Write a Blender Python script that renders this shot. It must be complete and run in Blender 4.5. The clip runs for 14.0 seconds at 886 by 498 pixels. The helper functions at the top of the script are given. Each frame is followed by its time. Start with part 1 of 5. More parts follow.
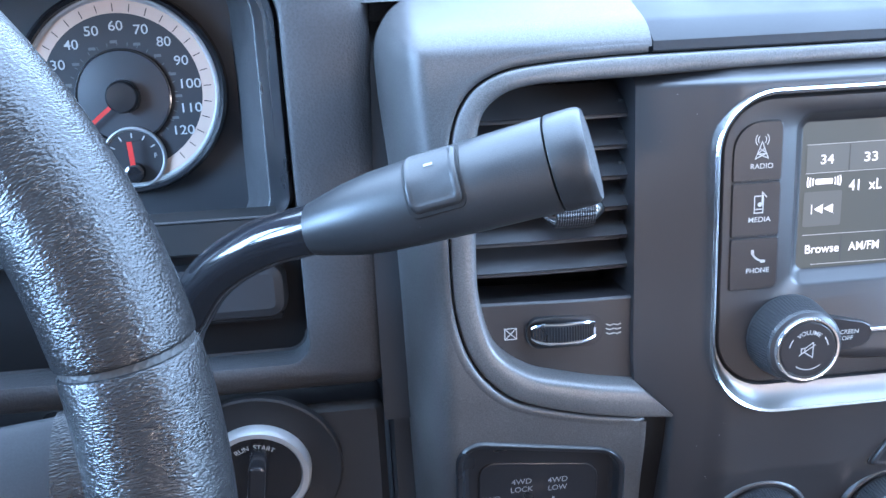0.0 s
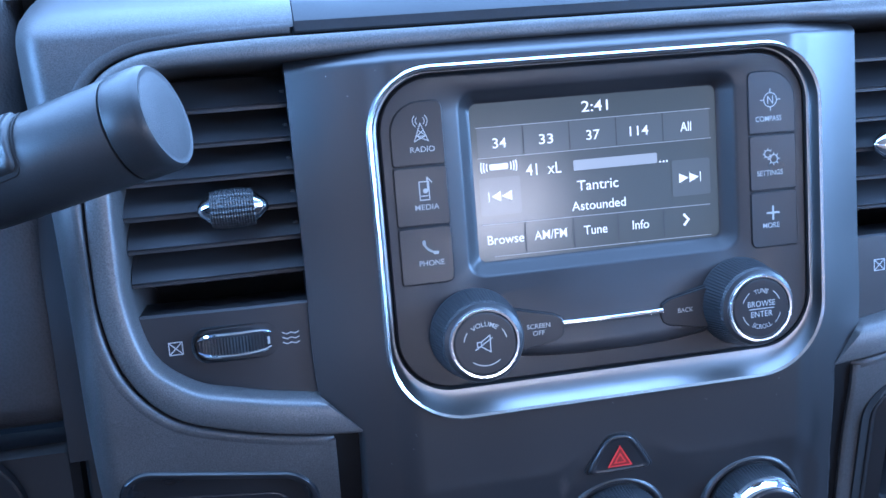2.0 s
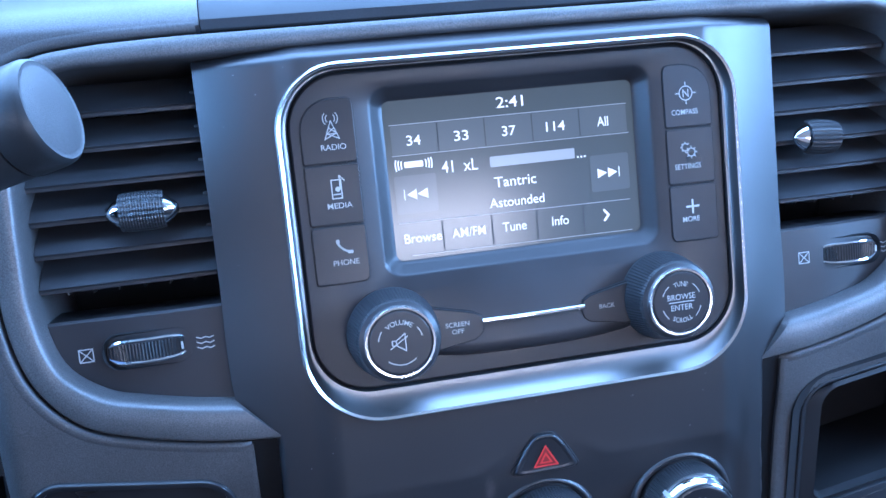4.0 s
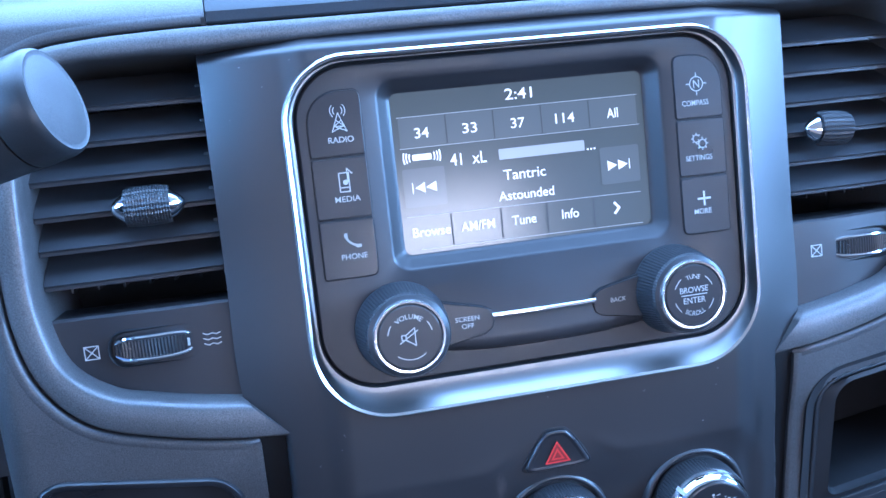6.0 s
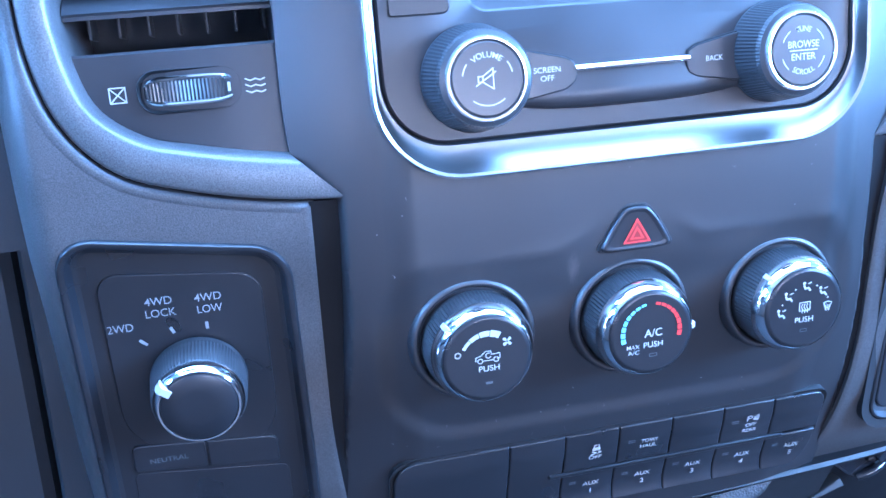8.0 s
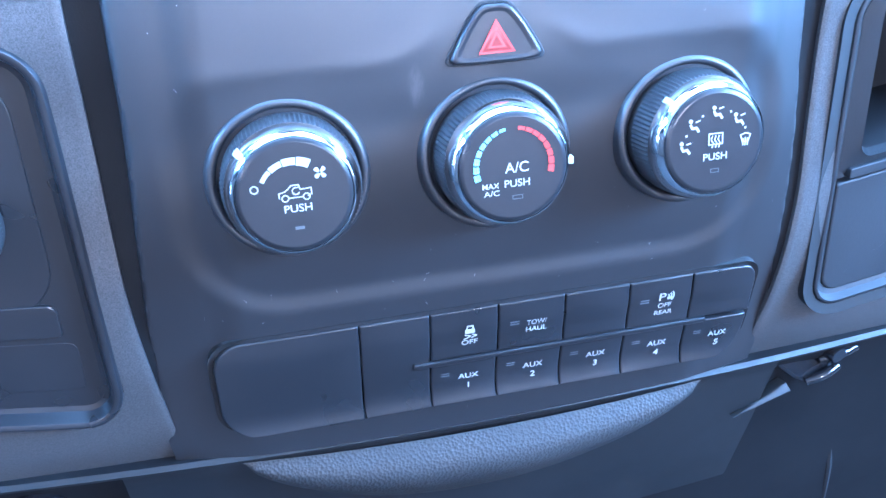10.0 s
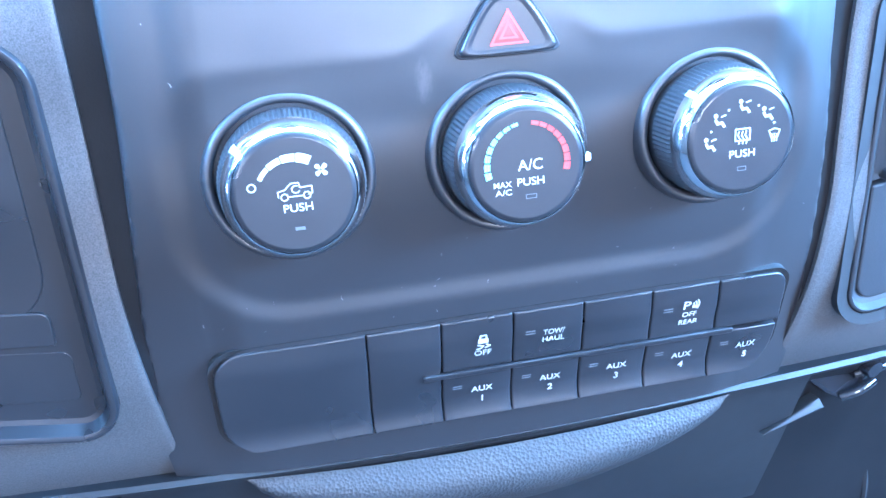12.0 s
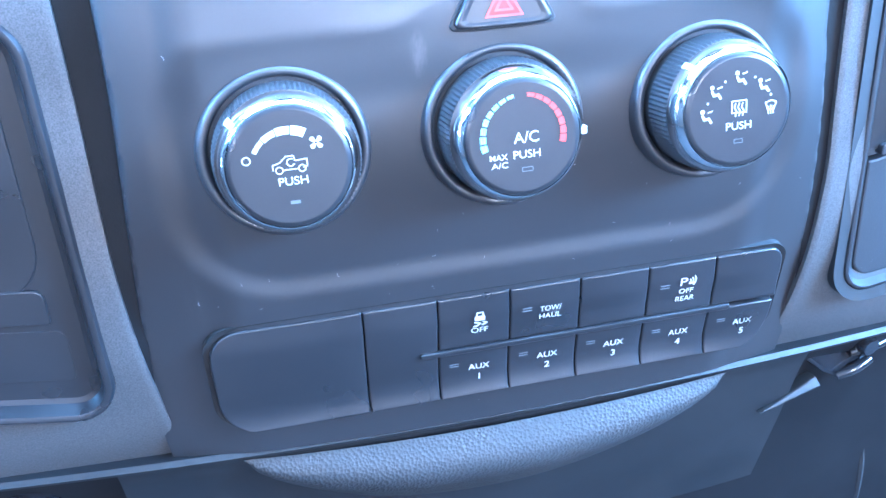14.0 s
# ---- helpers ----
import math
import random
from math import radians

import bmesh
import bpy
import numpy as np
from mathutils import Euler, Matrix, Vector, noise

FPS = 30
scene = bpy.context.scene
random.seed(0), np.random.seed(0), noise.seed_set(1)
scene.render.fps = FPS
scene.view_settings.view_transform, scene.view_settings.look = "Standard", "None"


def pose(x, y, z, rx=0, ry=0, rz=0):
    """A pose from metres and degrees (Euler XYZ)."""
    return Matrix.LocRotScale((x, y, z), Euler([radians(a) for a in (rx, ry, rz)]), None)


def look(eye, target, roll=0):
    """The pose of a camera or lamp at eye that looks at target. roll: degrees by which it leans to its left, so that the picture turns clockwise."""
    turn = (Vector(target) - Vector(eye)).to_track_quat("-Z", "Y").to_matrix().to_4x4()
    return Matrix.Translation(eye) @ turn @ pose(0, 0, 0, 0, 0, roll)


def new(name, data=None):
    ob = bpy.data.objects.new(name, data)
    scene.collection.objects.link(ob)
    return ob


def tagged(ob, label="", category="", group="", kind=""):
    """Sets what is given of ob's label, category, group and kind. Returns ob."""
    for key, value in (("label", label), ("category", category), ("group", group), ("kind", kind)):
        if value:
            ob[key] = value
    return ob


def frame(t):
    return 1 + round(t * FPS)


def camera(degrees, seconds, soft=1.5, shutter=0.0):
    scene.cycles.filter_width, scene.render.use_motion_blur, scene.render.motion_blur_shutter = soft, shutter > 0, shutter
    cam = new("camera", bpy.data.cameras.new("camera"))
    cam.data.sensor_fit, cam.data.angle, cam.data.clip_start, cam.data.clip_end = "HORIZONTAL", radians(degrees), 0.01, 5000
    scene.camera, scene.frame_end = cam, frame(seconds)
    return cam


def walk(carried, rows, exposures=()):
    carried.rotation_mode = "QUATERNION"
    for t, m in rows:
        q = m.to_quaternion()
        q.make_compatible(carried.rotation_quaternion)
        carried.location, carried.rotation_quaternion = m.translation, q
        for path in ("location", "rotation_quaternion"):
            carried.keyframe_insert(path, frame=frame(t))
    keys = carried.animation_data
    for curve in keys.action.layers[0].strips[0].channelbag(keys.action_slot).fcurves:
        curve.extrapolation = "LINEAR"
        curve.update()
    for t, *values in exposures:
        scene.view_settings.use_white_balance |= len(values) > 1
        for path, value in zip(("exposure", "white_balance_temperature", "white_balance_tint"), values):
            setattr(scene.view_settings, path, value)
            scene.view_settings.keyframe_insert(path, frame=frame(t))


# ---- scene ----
cam = camera(52.1, 14.0)
DASH = pose(0, 0, 0, -18, 0, 0)
PATH = [
    (0, (-0.261, -0.378, 0.122), (-0.06, 1.545, -0.392), -2.8),
    (0.5, (-0.242, -0.372, 0.117), (0.066, 1.55, -0.342), -3.8),
    (1, (-0.203, -0.378, 0.115), (0.148, 1.534, -0.355), -4.1),
    (1.5, (-0.158, -0.381, 0.094), (0.194, 1.546, -0.31), -4.5),
    (2, (-0.14, -0.375, 0.062), (0.207, 1.572, -0.233), -4.7),
    (2.5, (-0.133, -0.407, 0.071), (0.203, 1.544, -0.216), -5.1),
    (3, (-0.109, -0.38, 0.05), (0.242, 1.569, -0.23), -5.3),
    (3.5, (-0.112, -0.377, 0.049), (0.284, 1.566, -0.213), -5.5),
    (6, (-0.117, -0.372, 0.043), (0.28, 1.574, -0.192), -6.1),
    (6.5, (-0.118, -0.37, 0.042), (0.284, 1.575, -0.196), -6.1),
    (7, (-0.125, -0.365, 0.036), (0.274, 1.58, -0.207), -6.2),
    (7.2, (-0.137, -0.356, 0.022), (0.267, 1.585, -0.238), -6.1),
    (7.3, (-0.147, -0.349, 0.01), (0.262, 1.592, -0.244), -6.1),
    (7.5, (-0.155, -0.338, 0.003), (0.255, 1.597, -0.29), -5.8),
    (8, (-0.15, -0.329, -0.022), (0.263, 1.581, -0.449), -4.8),
    (8.5, (-0.119, -0.328, -0.029), (0.29, 1.555, -0.562), -4.6),
    (9, (-0.095, -0.302, -0.071), (0.307, 1.58, -0.616), -4.8),
    (9.2, (-0.086, -0.294, -0.081), (0.318, 1.591, -0.615), -4.9),
    (11.3, (-0.073, -0.268, -0.093), (0.279, 1.642, -0.573), -5.5),
    (11.5, (-0.07, -0.267, -0.095), (0.28, 1.646, -0.564), -5.5),
    (12, (-0.073, -0.265, -0.099), (0.272, 1.652, -0.554), -5.6),
    (12.5, (-0.07, -0.266, -0.1), (0.28, 1.652, -0.545), -5.6),
    (13, (-0.075, -0.268, -0.097), (0.276, 1.651, -0.536), -5.6),
    (13.5, (-0.075, -0.265, -0.105), (0.282, 1.654, -0.542), -5.7),
    (14, (-0.074, -0.265, -0.105), (0.28, 1.647, -0.574), -5.9),
]
walk(cam, [(t, DASH @ look(eye, target, roll)) for t, eye, target, roll in PATH],
     exposures=[(0, 1.22, 5950, 21), (1, 1.0, 5600, 20), (2, 0.5, 4800, 21), (3, 0.55, 4750, 21), (6.5, 0.88, 4700, 20), (7, 1.0, 4700, 20), (7.5, 1.5, 4650, 20), (8.0, 2.0, 4400, 21), (8.5, 2.4, 4400, 21), (9.2, 2.4, 4450, 20), (11.3, 3.28, 4500, 13), (14, 3.25, 4500, 13)])

# ---- world and light ----
world = bpy.data.worlds.new("sky")
scene.world = world
world.use_nodes = True
wn = world.node_tree.nodes
sky = wn.new("ShaderNodeTexSky")
sky.sky_type, sky.sun_disc = "NISHITA", False
sky.sun_elevation, sky.sun_rotation = radians(52), radians(150)
world.node_tree.links.new(sky.outputs[0], wn["Background"].inputs[0])
wn["Background"].inputs[1].default_value = 0.12

sun = new("sun", bpy.data.lights.new("sun", "SUN"))
sun.data.energy, sun.data.angle, sun.data.color = 3.5, radians(0.5), (1.0, 0.95, 0.87)
sun.matrix_world = look((0.5, -0.9, 1.3), (0, 0, 0))


def window_light(name, eye, target, sx, sy, watts, color):
    """An area lamp: the sky's light in a window's opening, or an added fill."""
    ob = new(name, bpy.data.lights.new(name, "AREA"))
    ob.data.shape, ob.data.size, ob.data.size_y = "RECTANGLE", sx, sy
    ob.data.energy, ob.data.color = watts, color
    ob.matrix_world = look(eye, target)
    return ob


window_light("windscreen_light", (0.0, 0.18, 0.44), (0.0, -0.29, -0.41), 1.3, 0.80, 21.0, (0.50, 0.76, 1.0))
window_light("driver_window_light", (-1.02, -0.20, 0.32), (-0.1, -0.12, 0.12), 0.38, 0.36, 15.0, (0.40, 0.70, 1.0))
window_light("passenger_window_light", (0.98, -0.42, 0.32), (0.0, -0.1, -0.05), 0.70, 0.36, 17.5, (0.46, 0.74, 1.0))
window_light("rear_window_light", (0.27, -1.52, 0.33), (0.0, 0.0, 0.0), 0.36, 0.15, 2.7, (1.0, 0.86, 0.70))
# added warm fill lamps, no known source, lighting the rear lining for reflections
for s in (-1, 1):
    window_light("rear_cab_fill_light", (0.93 * s, -1.16, 0.36), (0.1 * s, -1.5, -0.2), 0.46, 0.26, 3.5, (1.0, 0.82, 0.62))

# ---- materials ----


def material(name, color, rough=0.5, dust=0.0, metal=0.0, grain=0.0, scale=1500.0, spots=0.0, coat=0.0, spec=0.5, voronoi=False, wrap=False, depth=0.0003, vary=0.12, rough_vary=0.08):
    m = bpy.data.materials.new(name)
    m.use_nodes = True
    nodes, links = m.node_tree.nodes, m.node_tree.links
    b = nodes["Principled BSDF"]
    b.inputs["Roughness"].default_value, b.inputs["Metallic"].default_value = rough, metal
    b.inputs["Coat Weight"].default_value, b.inputs["Specular IOR Level"].default_value = coat, spec
    co = nodes.new("ShaderNodeTexCoord")
    big = nodes.new("ShaderNodeTexNoise")
    big.inputs["Scale"].default_value, big.inputs["Detail"].default_value = 24.0, 3.0
    links.new(co.outputs["Object"], big.inputs["Vector"])
    fine = nodes.new("ShaderNodeTexVoronoi" if voronoi else "ShaderNodeTexNoise")
    fine.inputs["Scale"].default_value = scale
    links.new(co.outputs["Object"], fine.inputs["Vector"])
    if wrap:
        # grain drawn across a wrapped rim: coordinates along the ring, off it and through it
        apart = nodes.new("ShaderNodeSeparateXYZ")
        links.new(co.outputs["Object"], apart.inputs[0])
        turn = nodes.new("ShaderNodeMath")
        turn.operation = "ARCTAN2"
        links.new(apart.outputs[1], turn.inputs[0])
        links.new(apart.outputs[0], turn.inputs[1])
        along = nodes.new("ShaderNodeMath")
        along.operation, along.inputs[1].default_value = "MULTIPLY", 0.36
        links.new(turn.outputs[0], along.inputs[0])
        flat = nodes.new("ShaderNodeVectorMath")
        flat.operation, flat.inputs[1].default_value = "MULTIPLY", (0.62, 0.62, 0.0)
        links.new(co.outputs["Object"], flat.inputs[0])
        off = nodes.new("ShaderNodeVectorMath")
        off.operation = "LENGTH"
        links.new(flat.outputs[0], off.inputs[0])
        ring = nodes.new("ShaderNodeCombineXYZ")
        links.new(along.outputs[0], ring.inputs[0])
        links.new(off.outputs["Value"], ring.inputs[1])
        links.new(apart.outputs[2], ring.inputs[2])
        links.new(ring.outputs[0], fine.inputs["Vector"])
        fine.inputs["Detail"].default_value, fine.inputs["Roughness"].default_value = 1.5, 0.45
    fine_out = fine.outputs["Distance"] if voronoi else fine.outputs["Fac"]
    # colour: the base, a little uneven at large scale, speckled at small scale
    shade = nodes.new("ShaderNodeMapRange")
    shade.inputs["From Min"].default_value, shade.inputs["From Max"].default_value = 0.3, 0.7
    shade.inputs["To Min"].default_value, shade.inputs["To Max"].default_value = 1 - vary, 1 + vary
    links.new(big.outputs["Fac"], shade.inputs["Value"])
    speck = nodes.new("ShaderNodeMapRange")
    speck.inputs["From Min"].default_value, speck.inputs["From Max"].default_value = 0.3, 0.7
    speck.inputs["To Min"].default_value, speck.inputs["To Max"].default_value = 1 - spots, 1 + spots
    links.new(fine_out, speck.inputs["Value"])
    times = nodes.new("ShaderNodeMath")
    times.operation = "MULTIPLY"
    links.new(shade.outputs[0], times.inputs[0])
    links.new(speck.outputs[0], times.inputs[1])
    tint = nodes.new("ShaderNodeVectorMath")
    tint.operation = "SCALE"
    tint.inputs[0].default_value = color
    links.new(times.outputs[0], tint.inputs["Scale"])
    last = tint.outputs[0]
    if dust:
        # sparse pale dust specks and lint
        cell = nodes.new("ShaderNodeTexVoronoi")
        cell.inputs["Scale"].default_value = 150.0
        links.new(co.outputs["Object"], cell.inputs["Vector"])
        size = nodes.new("ShaderNodeMapRange")
        size.inputs["From Min"].default_value, size.inputs["From Max"].default_value = 0.018, 0.034
        size.inputs["To Min"].default_value, size.inputs["To Max"].default_value = dust, 0.0
        links.new(cell.outputs["Distance"], size.inputs["Value"])
        some = nodes.new("ShaderNodeMath")
        some.operation, some.inputs[1].default_value = "GREATER_THAN", 0.55
        split = nodes.new("ShaderNodeSeparateColor")
        links.new(cell.outputs["Color"], split.inputs[0])
        links.new(split.outputs[0], some.inputs[0])
        both = nodes.new("ShaderNodeMath")
        both.operation = "MULTIPLY"
        links.new(size.outputs[0], both.inputs[0])
        links.new(some.outputs[0], both.inputs[1])
        mix = nodes.new("ShaderNodeMix")
        mix.data_type = "RGBA"
        mix.inputs[7].default_value = (0.5, 0.5, 0.5, 1)
        links.new(both.outputs[0], mix.inputs[0])
        links.new(last, mix.inputs[6])
        last = mix.outputs[2]
    links.new(last, b.inputs["Base Color"])
    wear = nodes.new("ShaderNodeMapRange")
    wear.inputs["From Min"].default_value, wear.inputs["From Max"].default_value = 0.3, 0.7
    wear.inputs["To Min"].default_value, wear.inputs["To Max"].default_value = max(0.02, rough - rough_vary), rough + rough_vary
    links.new(big.outputs["Fac"], wear.inputs["Value"])
    links.new(wear.outputs[0], b.inputs["Roughness"])
    if grain:
        bump = nodes.new("ShaderNodeBump")
        bump.inputs["Strength"].default_value, bump.inputs["Distance"].default_value = grain, depth
        links.new(fine_out, bump.inputs["Height"])
        links.new(bump.outputs[0], b.inputs["Normal"])
    return m


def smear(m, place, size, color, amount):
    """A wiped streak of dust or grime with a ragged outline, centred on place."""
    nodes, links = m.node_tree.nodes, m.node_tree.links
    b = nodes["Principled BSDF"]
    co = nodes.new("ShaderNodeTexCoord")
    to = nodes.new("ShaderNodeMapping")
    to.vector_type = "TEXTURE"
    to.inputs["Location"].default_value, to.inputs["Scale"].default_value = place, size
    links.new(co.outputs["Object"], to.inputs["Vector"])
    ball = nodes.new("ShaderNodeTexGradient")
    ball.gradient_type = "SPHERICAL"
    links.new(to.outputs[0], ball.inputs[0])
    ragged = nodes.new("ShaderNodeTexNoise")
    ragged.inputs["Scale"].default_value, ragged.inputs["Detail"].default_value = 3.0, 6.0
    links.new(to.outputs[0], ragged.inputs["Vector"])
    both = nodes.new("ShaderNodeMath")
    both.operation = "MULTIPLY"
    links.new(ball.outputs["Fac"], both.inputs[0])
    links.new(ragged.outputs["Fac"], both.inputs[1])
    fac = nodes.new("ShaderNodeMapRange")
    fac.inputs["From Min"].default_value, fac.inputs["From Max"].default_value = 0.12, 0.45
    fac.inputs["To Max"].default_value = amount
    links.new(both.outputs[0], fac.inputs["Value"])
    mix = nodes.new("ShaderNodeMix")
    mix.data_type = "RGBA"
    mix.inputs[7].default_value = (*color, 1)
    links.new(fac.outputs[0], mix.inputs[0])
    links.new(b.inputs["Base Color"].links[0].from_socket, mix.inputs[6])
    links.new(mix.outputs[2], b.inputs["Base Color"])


def glow(name, color, strength, base=(0.02, 0.02, 0.02), rough=0.2):
    m = bpy.data.materials.new(name)
    m.use_nodes = True
    b = m.node_tree.nodes["Principled BSDF"]
    b.inputs["Base Color"].default_value = (*base, 1)
    b.inputs["Roughness"].default_value = rough
    b.inputs["Emission Color"].default_value, b.inputs["Emission Strength"].default_value = (*color, 1), strength
    return m


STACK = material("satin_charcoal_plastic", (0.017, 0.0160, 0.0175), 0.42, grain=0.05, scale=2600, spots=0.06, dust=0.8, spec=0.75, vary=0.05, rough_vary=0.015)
smear(STACK, (-0.0255, 0.004, -0.1110), (0.0040, 0.02, 0.0100), (0.13, 0.105, 0.095), 0.28)
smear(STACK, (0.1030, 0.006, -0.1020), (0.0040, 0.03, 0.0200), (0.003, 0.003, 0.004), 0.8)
FACE = material("matt_black_plastic", (0.021, 0.0195, 0.021), 0.40, grain=0.06, scale=2600)
BUTTON = material("black_button_plastic", (0.014, 0.014, 0.016), 0.32, grain=0.05, scale=3000)
KNOB = material("knob_black_plastic", (0.030, 0.031, 0.034), 0.38, grain=0.06, scale=3000)
GROOVE = material("gap_black", (0.006, 0.006, 0.007), 0.7)
FASCIA = material("graphite_painted_plastic", (0.072, 0.070, 0.071), 0.42, metal=0.3, grain=0.25, scale=1900, spots=0.30)
TRIM = material("silver_grey_painted_plastic", (0.115, 0.112, 0.112), 0.40, metal=0.35, grain=0.25, scale=1900, spots=0.30)
TOPCAP = material("slate_upper_panel_plastic", (0.021, 0.022, 0.025), 0.54, grain=0.10, scale=2000, spots=0.12, spec=0.27)
SOFT = material("grained_dash_vinyl", (0.037, 0.037, 0.040), 0.52, grain=0.5, scale=820, voronoi=True, spots=0.1)
DARK = material("dark_lower_plastic", (0.017, 0.018, 0.021), 0.55, grain=0.2, scale=1500, spec=0.35)
UNDER = material("black_underdash_plastic", (0.007, 0.007, 0.008), 0.6, grain=0.2, scale=1500, spec=0.18)
LIP = material("satin_black_edge_plastic", (0.008, 0.008, 0.009), 0.54, grain=0.15, scale=2200, spec=0.5)
VENT = material("vent_black_plastic", (0.036, 0.037, 0.041), 0.42, grain=0.05, scale=2600)
CAVITY = material("duct_black", (0.055, 0.056, 0.060), 0.6)
CHROME = material("bright_chrome", (0.86, 0.87, 0.88), 0.09, metal=1.0, vary=0.03, rough_vary=0.03)
RIM = material("brushed_bright_rim", (0.80, 0.80, 0.80), 0.24, metal=1.0, vary=0.03, rough_vary=0.03)
SATIN = material("satin_silver_metal", (0.25, 0.247, 0.25), 0.38, metal=1.0, vary=0.02, spots=0.02, scale=2500, rough_vary=0.01)
PRINT = material("white_print", (0.40, 0.40, 0.39), 0.5, vary=0.04)
# the same white print at a lower value
DIMPRINT = material("dim_white_print", (0.22, 0.23, 0.24), 0.5, vary=0.04)
GREYPRINT = material("dim_grey_print", (0.09, 0.095, 0.10), 0.5, vary=0.04)
RED = material("red_print", (0.58, 0.035, 0.03), 0.4, vary=0.05)
DARKRED = material("dark_red_plastic", (0.20, 0.018, 0.016), 0.35, vary=0.05)
BLUE = material("ice_blue_print", (0.30, 0.68, 0.80), 0.4, vary=0.05)
LEATHER = material("grained_black_leather", (0.013, 0.013, 0.014), 0.28, grain=1.0, scale=1150, wrap=True, depth=0.00042, rough_vary=0.03)
PADMAT = material("grained_grey_vinyl", (0.022, 0.022, 0.023), 0.58, grain=1.0, scale=760, voronoi=True)
GRIP = material("shifter_soft_black_plastic", (0.021, 0.022, 0.024), 0.42, grain=0.2, scale=1800, spots=0.15, dust=0.3)
DISC = material("grey_grained_disc", (0.052, 0.053, 0.056), 0.5, grain=0.5, scale=1700, spots=0.3, dust=0.4)
GLOSS = material("gloss_black_steel", (0.012, 0.012, 0.014), 0.16, coat=0.5, vary=0.05, rough_vary=0.04)
DIAL = material("dial_black", (0.020, 0.021, 0.025), 0.5)
DIALMID = material("dial_grey", (0.032, 0.034, 0.040), 0.5)
CREAM = material("dial_cream_band", (0.50, 0.36, 0.29), 0.5, vary=0.04)
RINGPAINT = material("light_grey_ring_paint", (0.36, 0.37, 0.38), 0.45, metal=0.3)
WEDGE = material("grey_bracket_paint", (0.024, 0.025, 0.027), 0.6, grain=0.3, scale=1400)
RUBBER = material("ribbed_rubber", (0.010, 0.010, 0.011), 0.6, grain=0.2, scale=900)
HEADLINER = material("beige_headliner_cloth", (0.34, 0.29, 0.25), 0.9, grain=0.3, scale=900)
CABIN = material("tan_cloth", (0.36, 0.255, 0.19), 0.85, grain=0.3, scale=600)
DOORCARD = material("charcoal_door_plastic", (0.035, 0.033, 0.033), 0.6, grain=0.3, scale=900)
CARPET = material("black_carpet", (0.02, 0.02, 0.022), 0.95, grain=0.6, scale=700)
SCREEN = glow("lit_display_panel", (0.52, 0.62, 0.57), 0.09, (0.02, 0.021, 0.022), 0.17)
UIBOX = glow("display_button_tone", (0.5, 0.58, 0.58), 0.15, (0.02, 0.021, 0.022), 0.17)
UITEXT = glow("display_white", (0.92, 0.96, 1.0), 0.95)
UILINE = glow("display_line", (0.8, 0.88, 0.92), 0.38)

# ---- helpers ----


def upright(x, y, z, down=0.0, turn=0.0):
    """A frame on the dash: its X to the right, Y up along the surface, Z out to the cabin; down: degrees by which it faces downwards."""
    return pose(x, y, z, 90 + down, 0, turn)


def thing(name, m, label, category, group=""):
    ob = new(name)
    ob.empty_display_size = 0.01
    ob.matrix_world = DASH @ m
    return tagged(ob, label, category, group)


def finish(bm, name, mat, angle=38):
    bmesh.ops.remove_doubles(bm, verts=bm.verts, dist=1e-6)
    bmesh.ops.recalc_face_normals(bm, faces=bm.faces)
    me = bpy.data.meshes.new(name)
    bm.to_mesh(me)
    bm.free()
    me.materials.append(mat)
    me.shade_smooth()
    me.set_sharp_from_angle(angle=radians(angle))
    for p in me.polygons:
        if len(p.vertices) > 6:
            p.use_smooth = False
    return me


def part(name, bm, mat, parent, label="", at=None, angle=38):
    ob = new(name, finish(bm, name, mat, angle))
    ob.parent = parent
    if at is not None:
        ob.matrix_basis = at
    return tagged(ob, label)


def setting(name, bm, mat, label, category, angle=38):
    ob = new(name, finish(bm, name, mat, angle))
    ob.matrix_world = DASH
    return tagged(ob, label, category, kind="structure")


def single(name, bm, mat, m, label, category, group="", angle=38):
    ob = new(name, finish(bm, name, mat, angle))
    ob.matrix_world = DASH @ m
    return tagged(ob, label, category, group)


def loft(loops, closed=True, cap_first=False, cap_last=False, bm=None):
    bm = bm or bmesh.new()
    rings = [[bm.verts.new(p) for p in loop] for loop in loops]
    n = len(rings[0])
    for a, b in zip(rings, rings[1:]):
        for i in range(n if closed else n - 1):
            j = (i + 1) % n
            bm.faces.new((a[i], a[j], b[j], b[i]))
    if cap_first:
        bm.faces.new(rings[0])
    if cap_last:
        bm.faces.new(rings[-1])
    return bm


def rrect(cx, cy, hx, hy, r, n=7):
    """A rounded rectangle, counter-clockwise from its right side's top; r: one radius or those of top right, top left, bottom left, bottom right."""
    r = (r,) * 4 if isinstance(r, (int, float)) else r
    out = []
    for k, (sx, sy) in enumerate(((1, 1), (-1, 1), (-1, -1), (1, -1))):
        q = max(r[k], 1e-5)
        ox, oy = cx + sx * (hx - q), cy + sy * (hy - q)
        for i in range(n + 1):
            a = radians(90 * k + 90 * i / n)
            out.append((ox + q * math.cos(a), oy + q * math.sin(a)))
    return out


def lift(loop, z):
    return [(x, y, z) for x, y in loop]


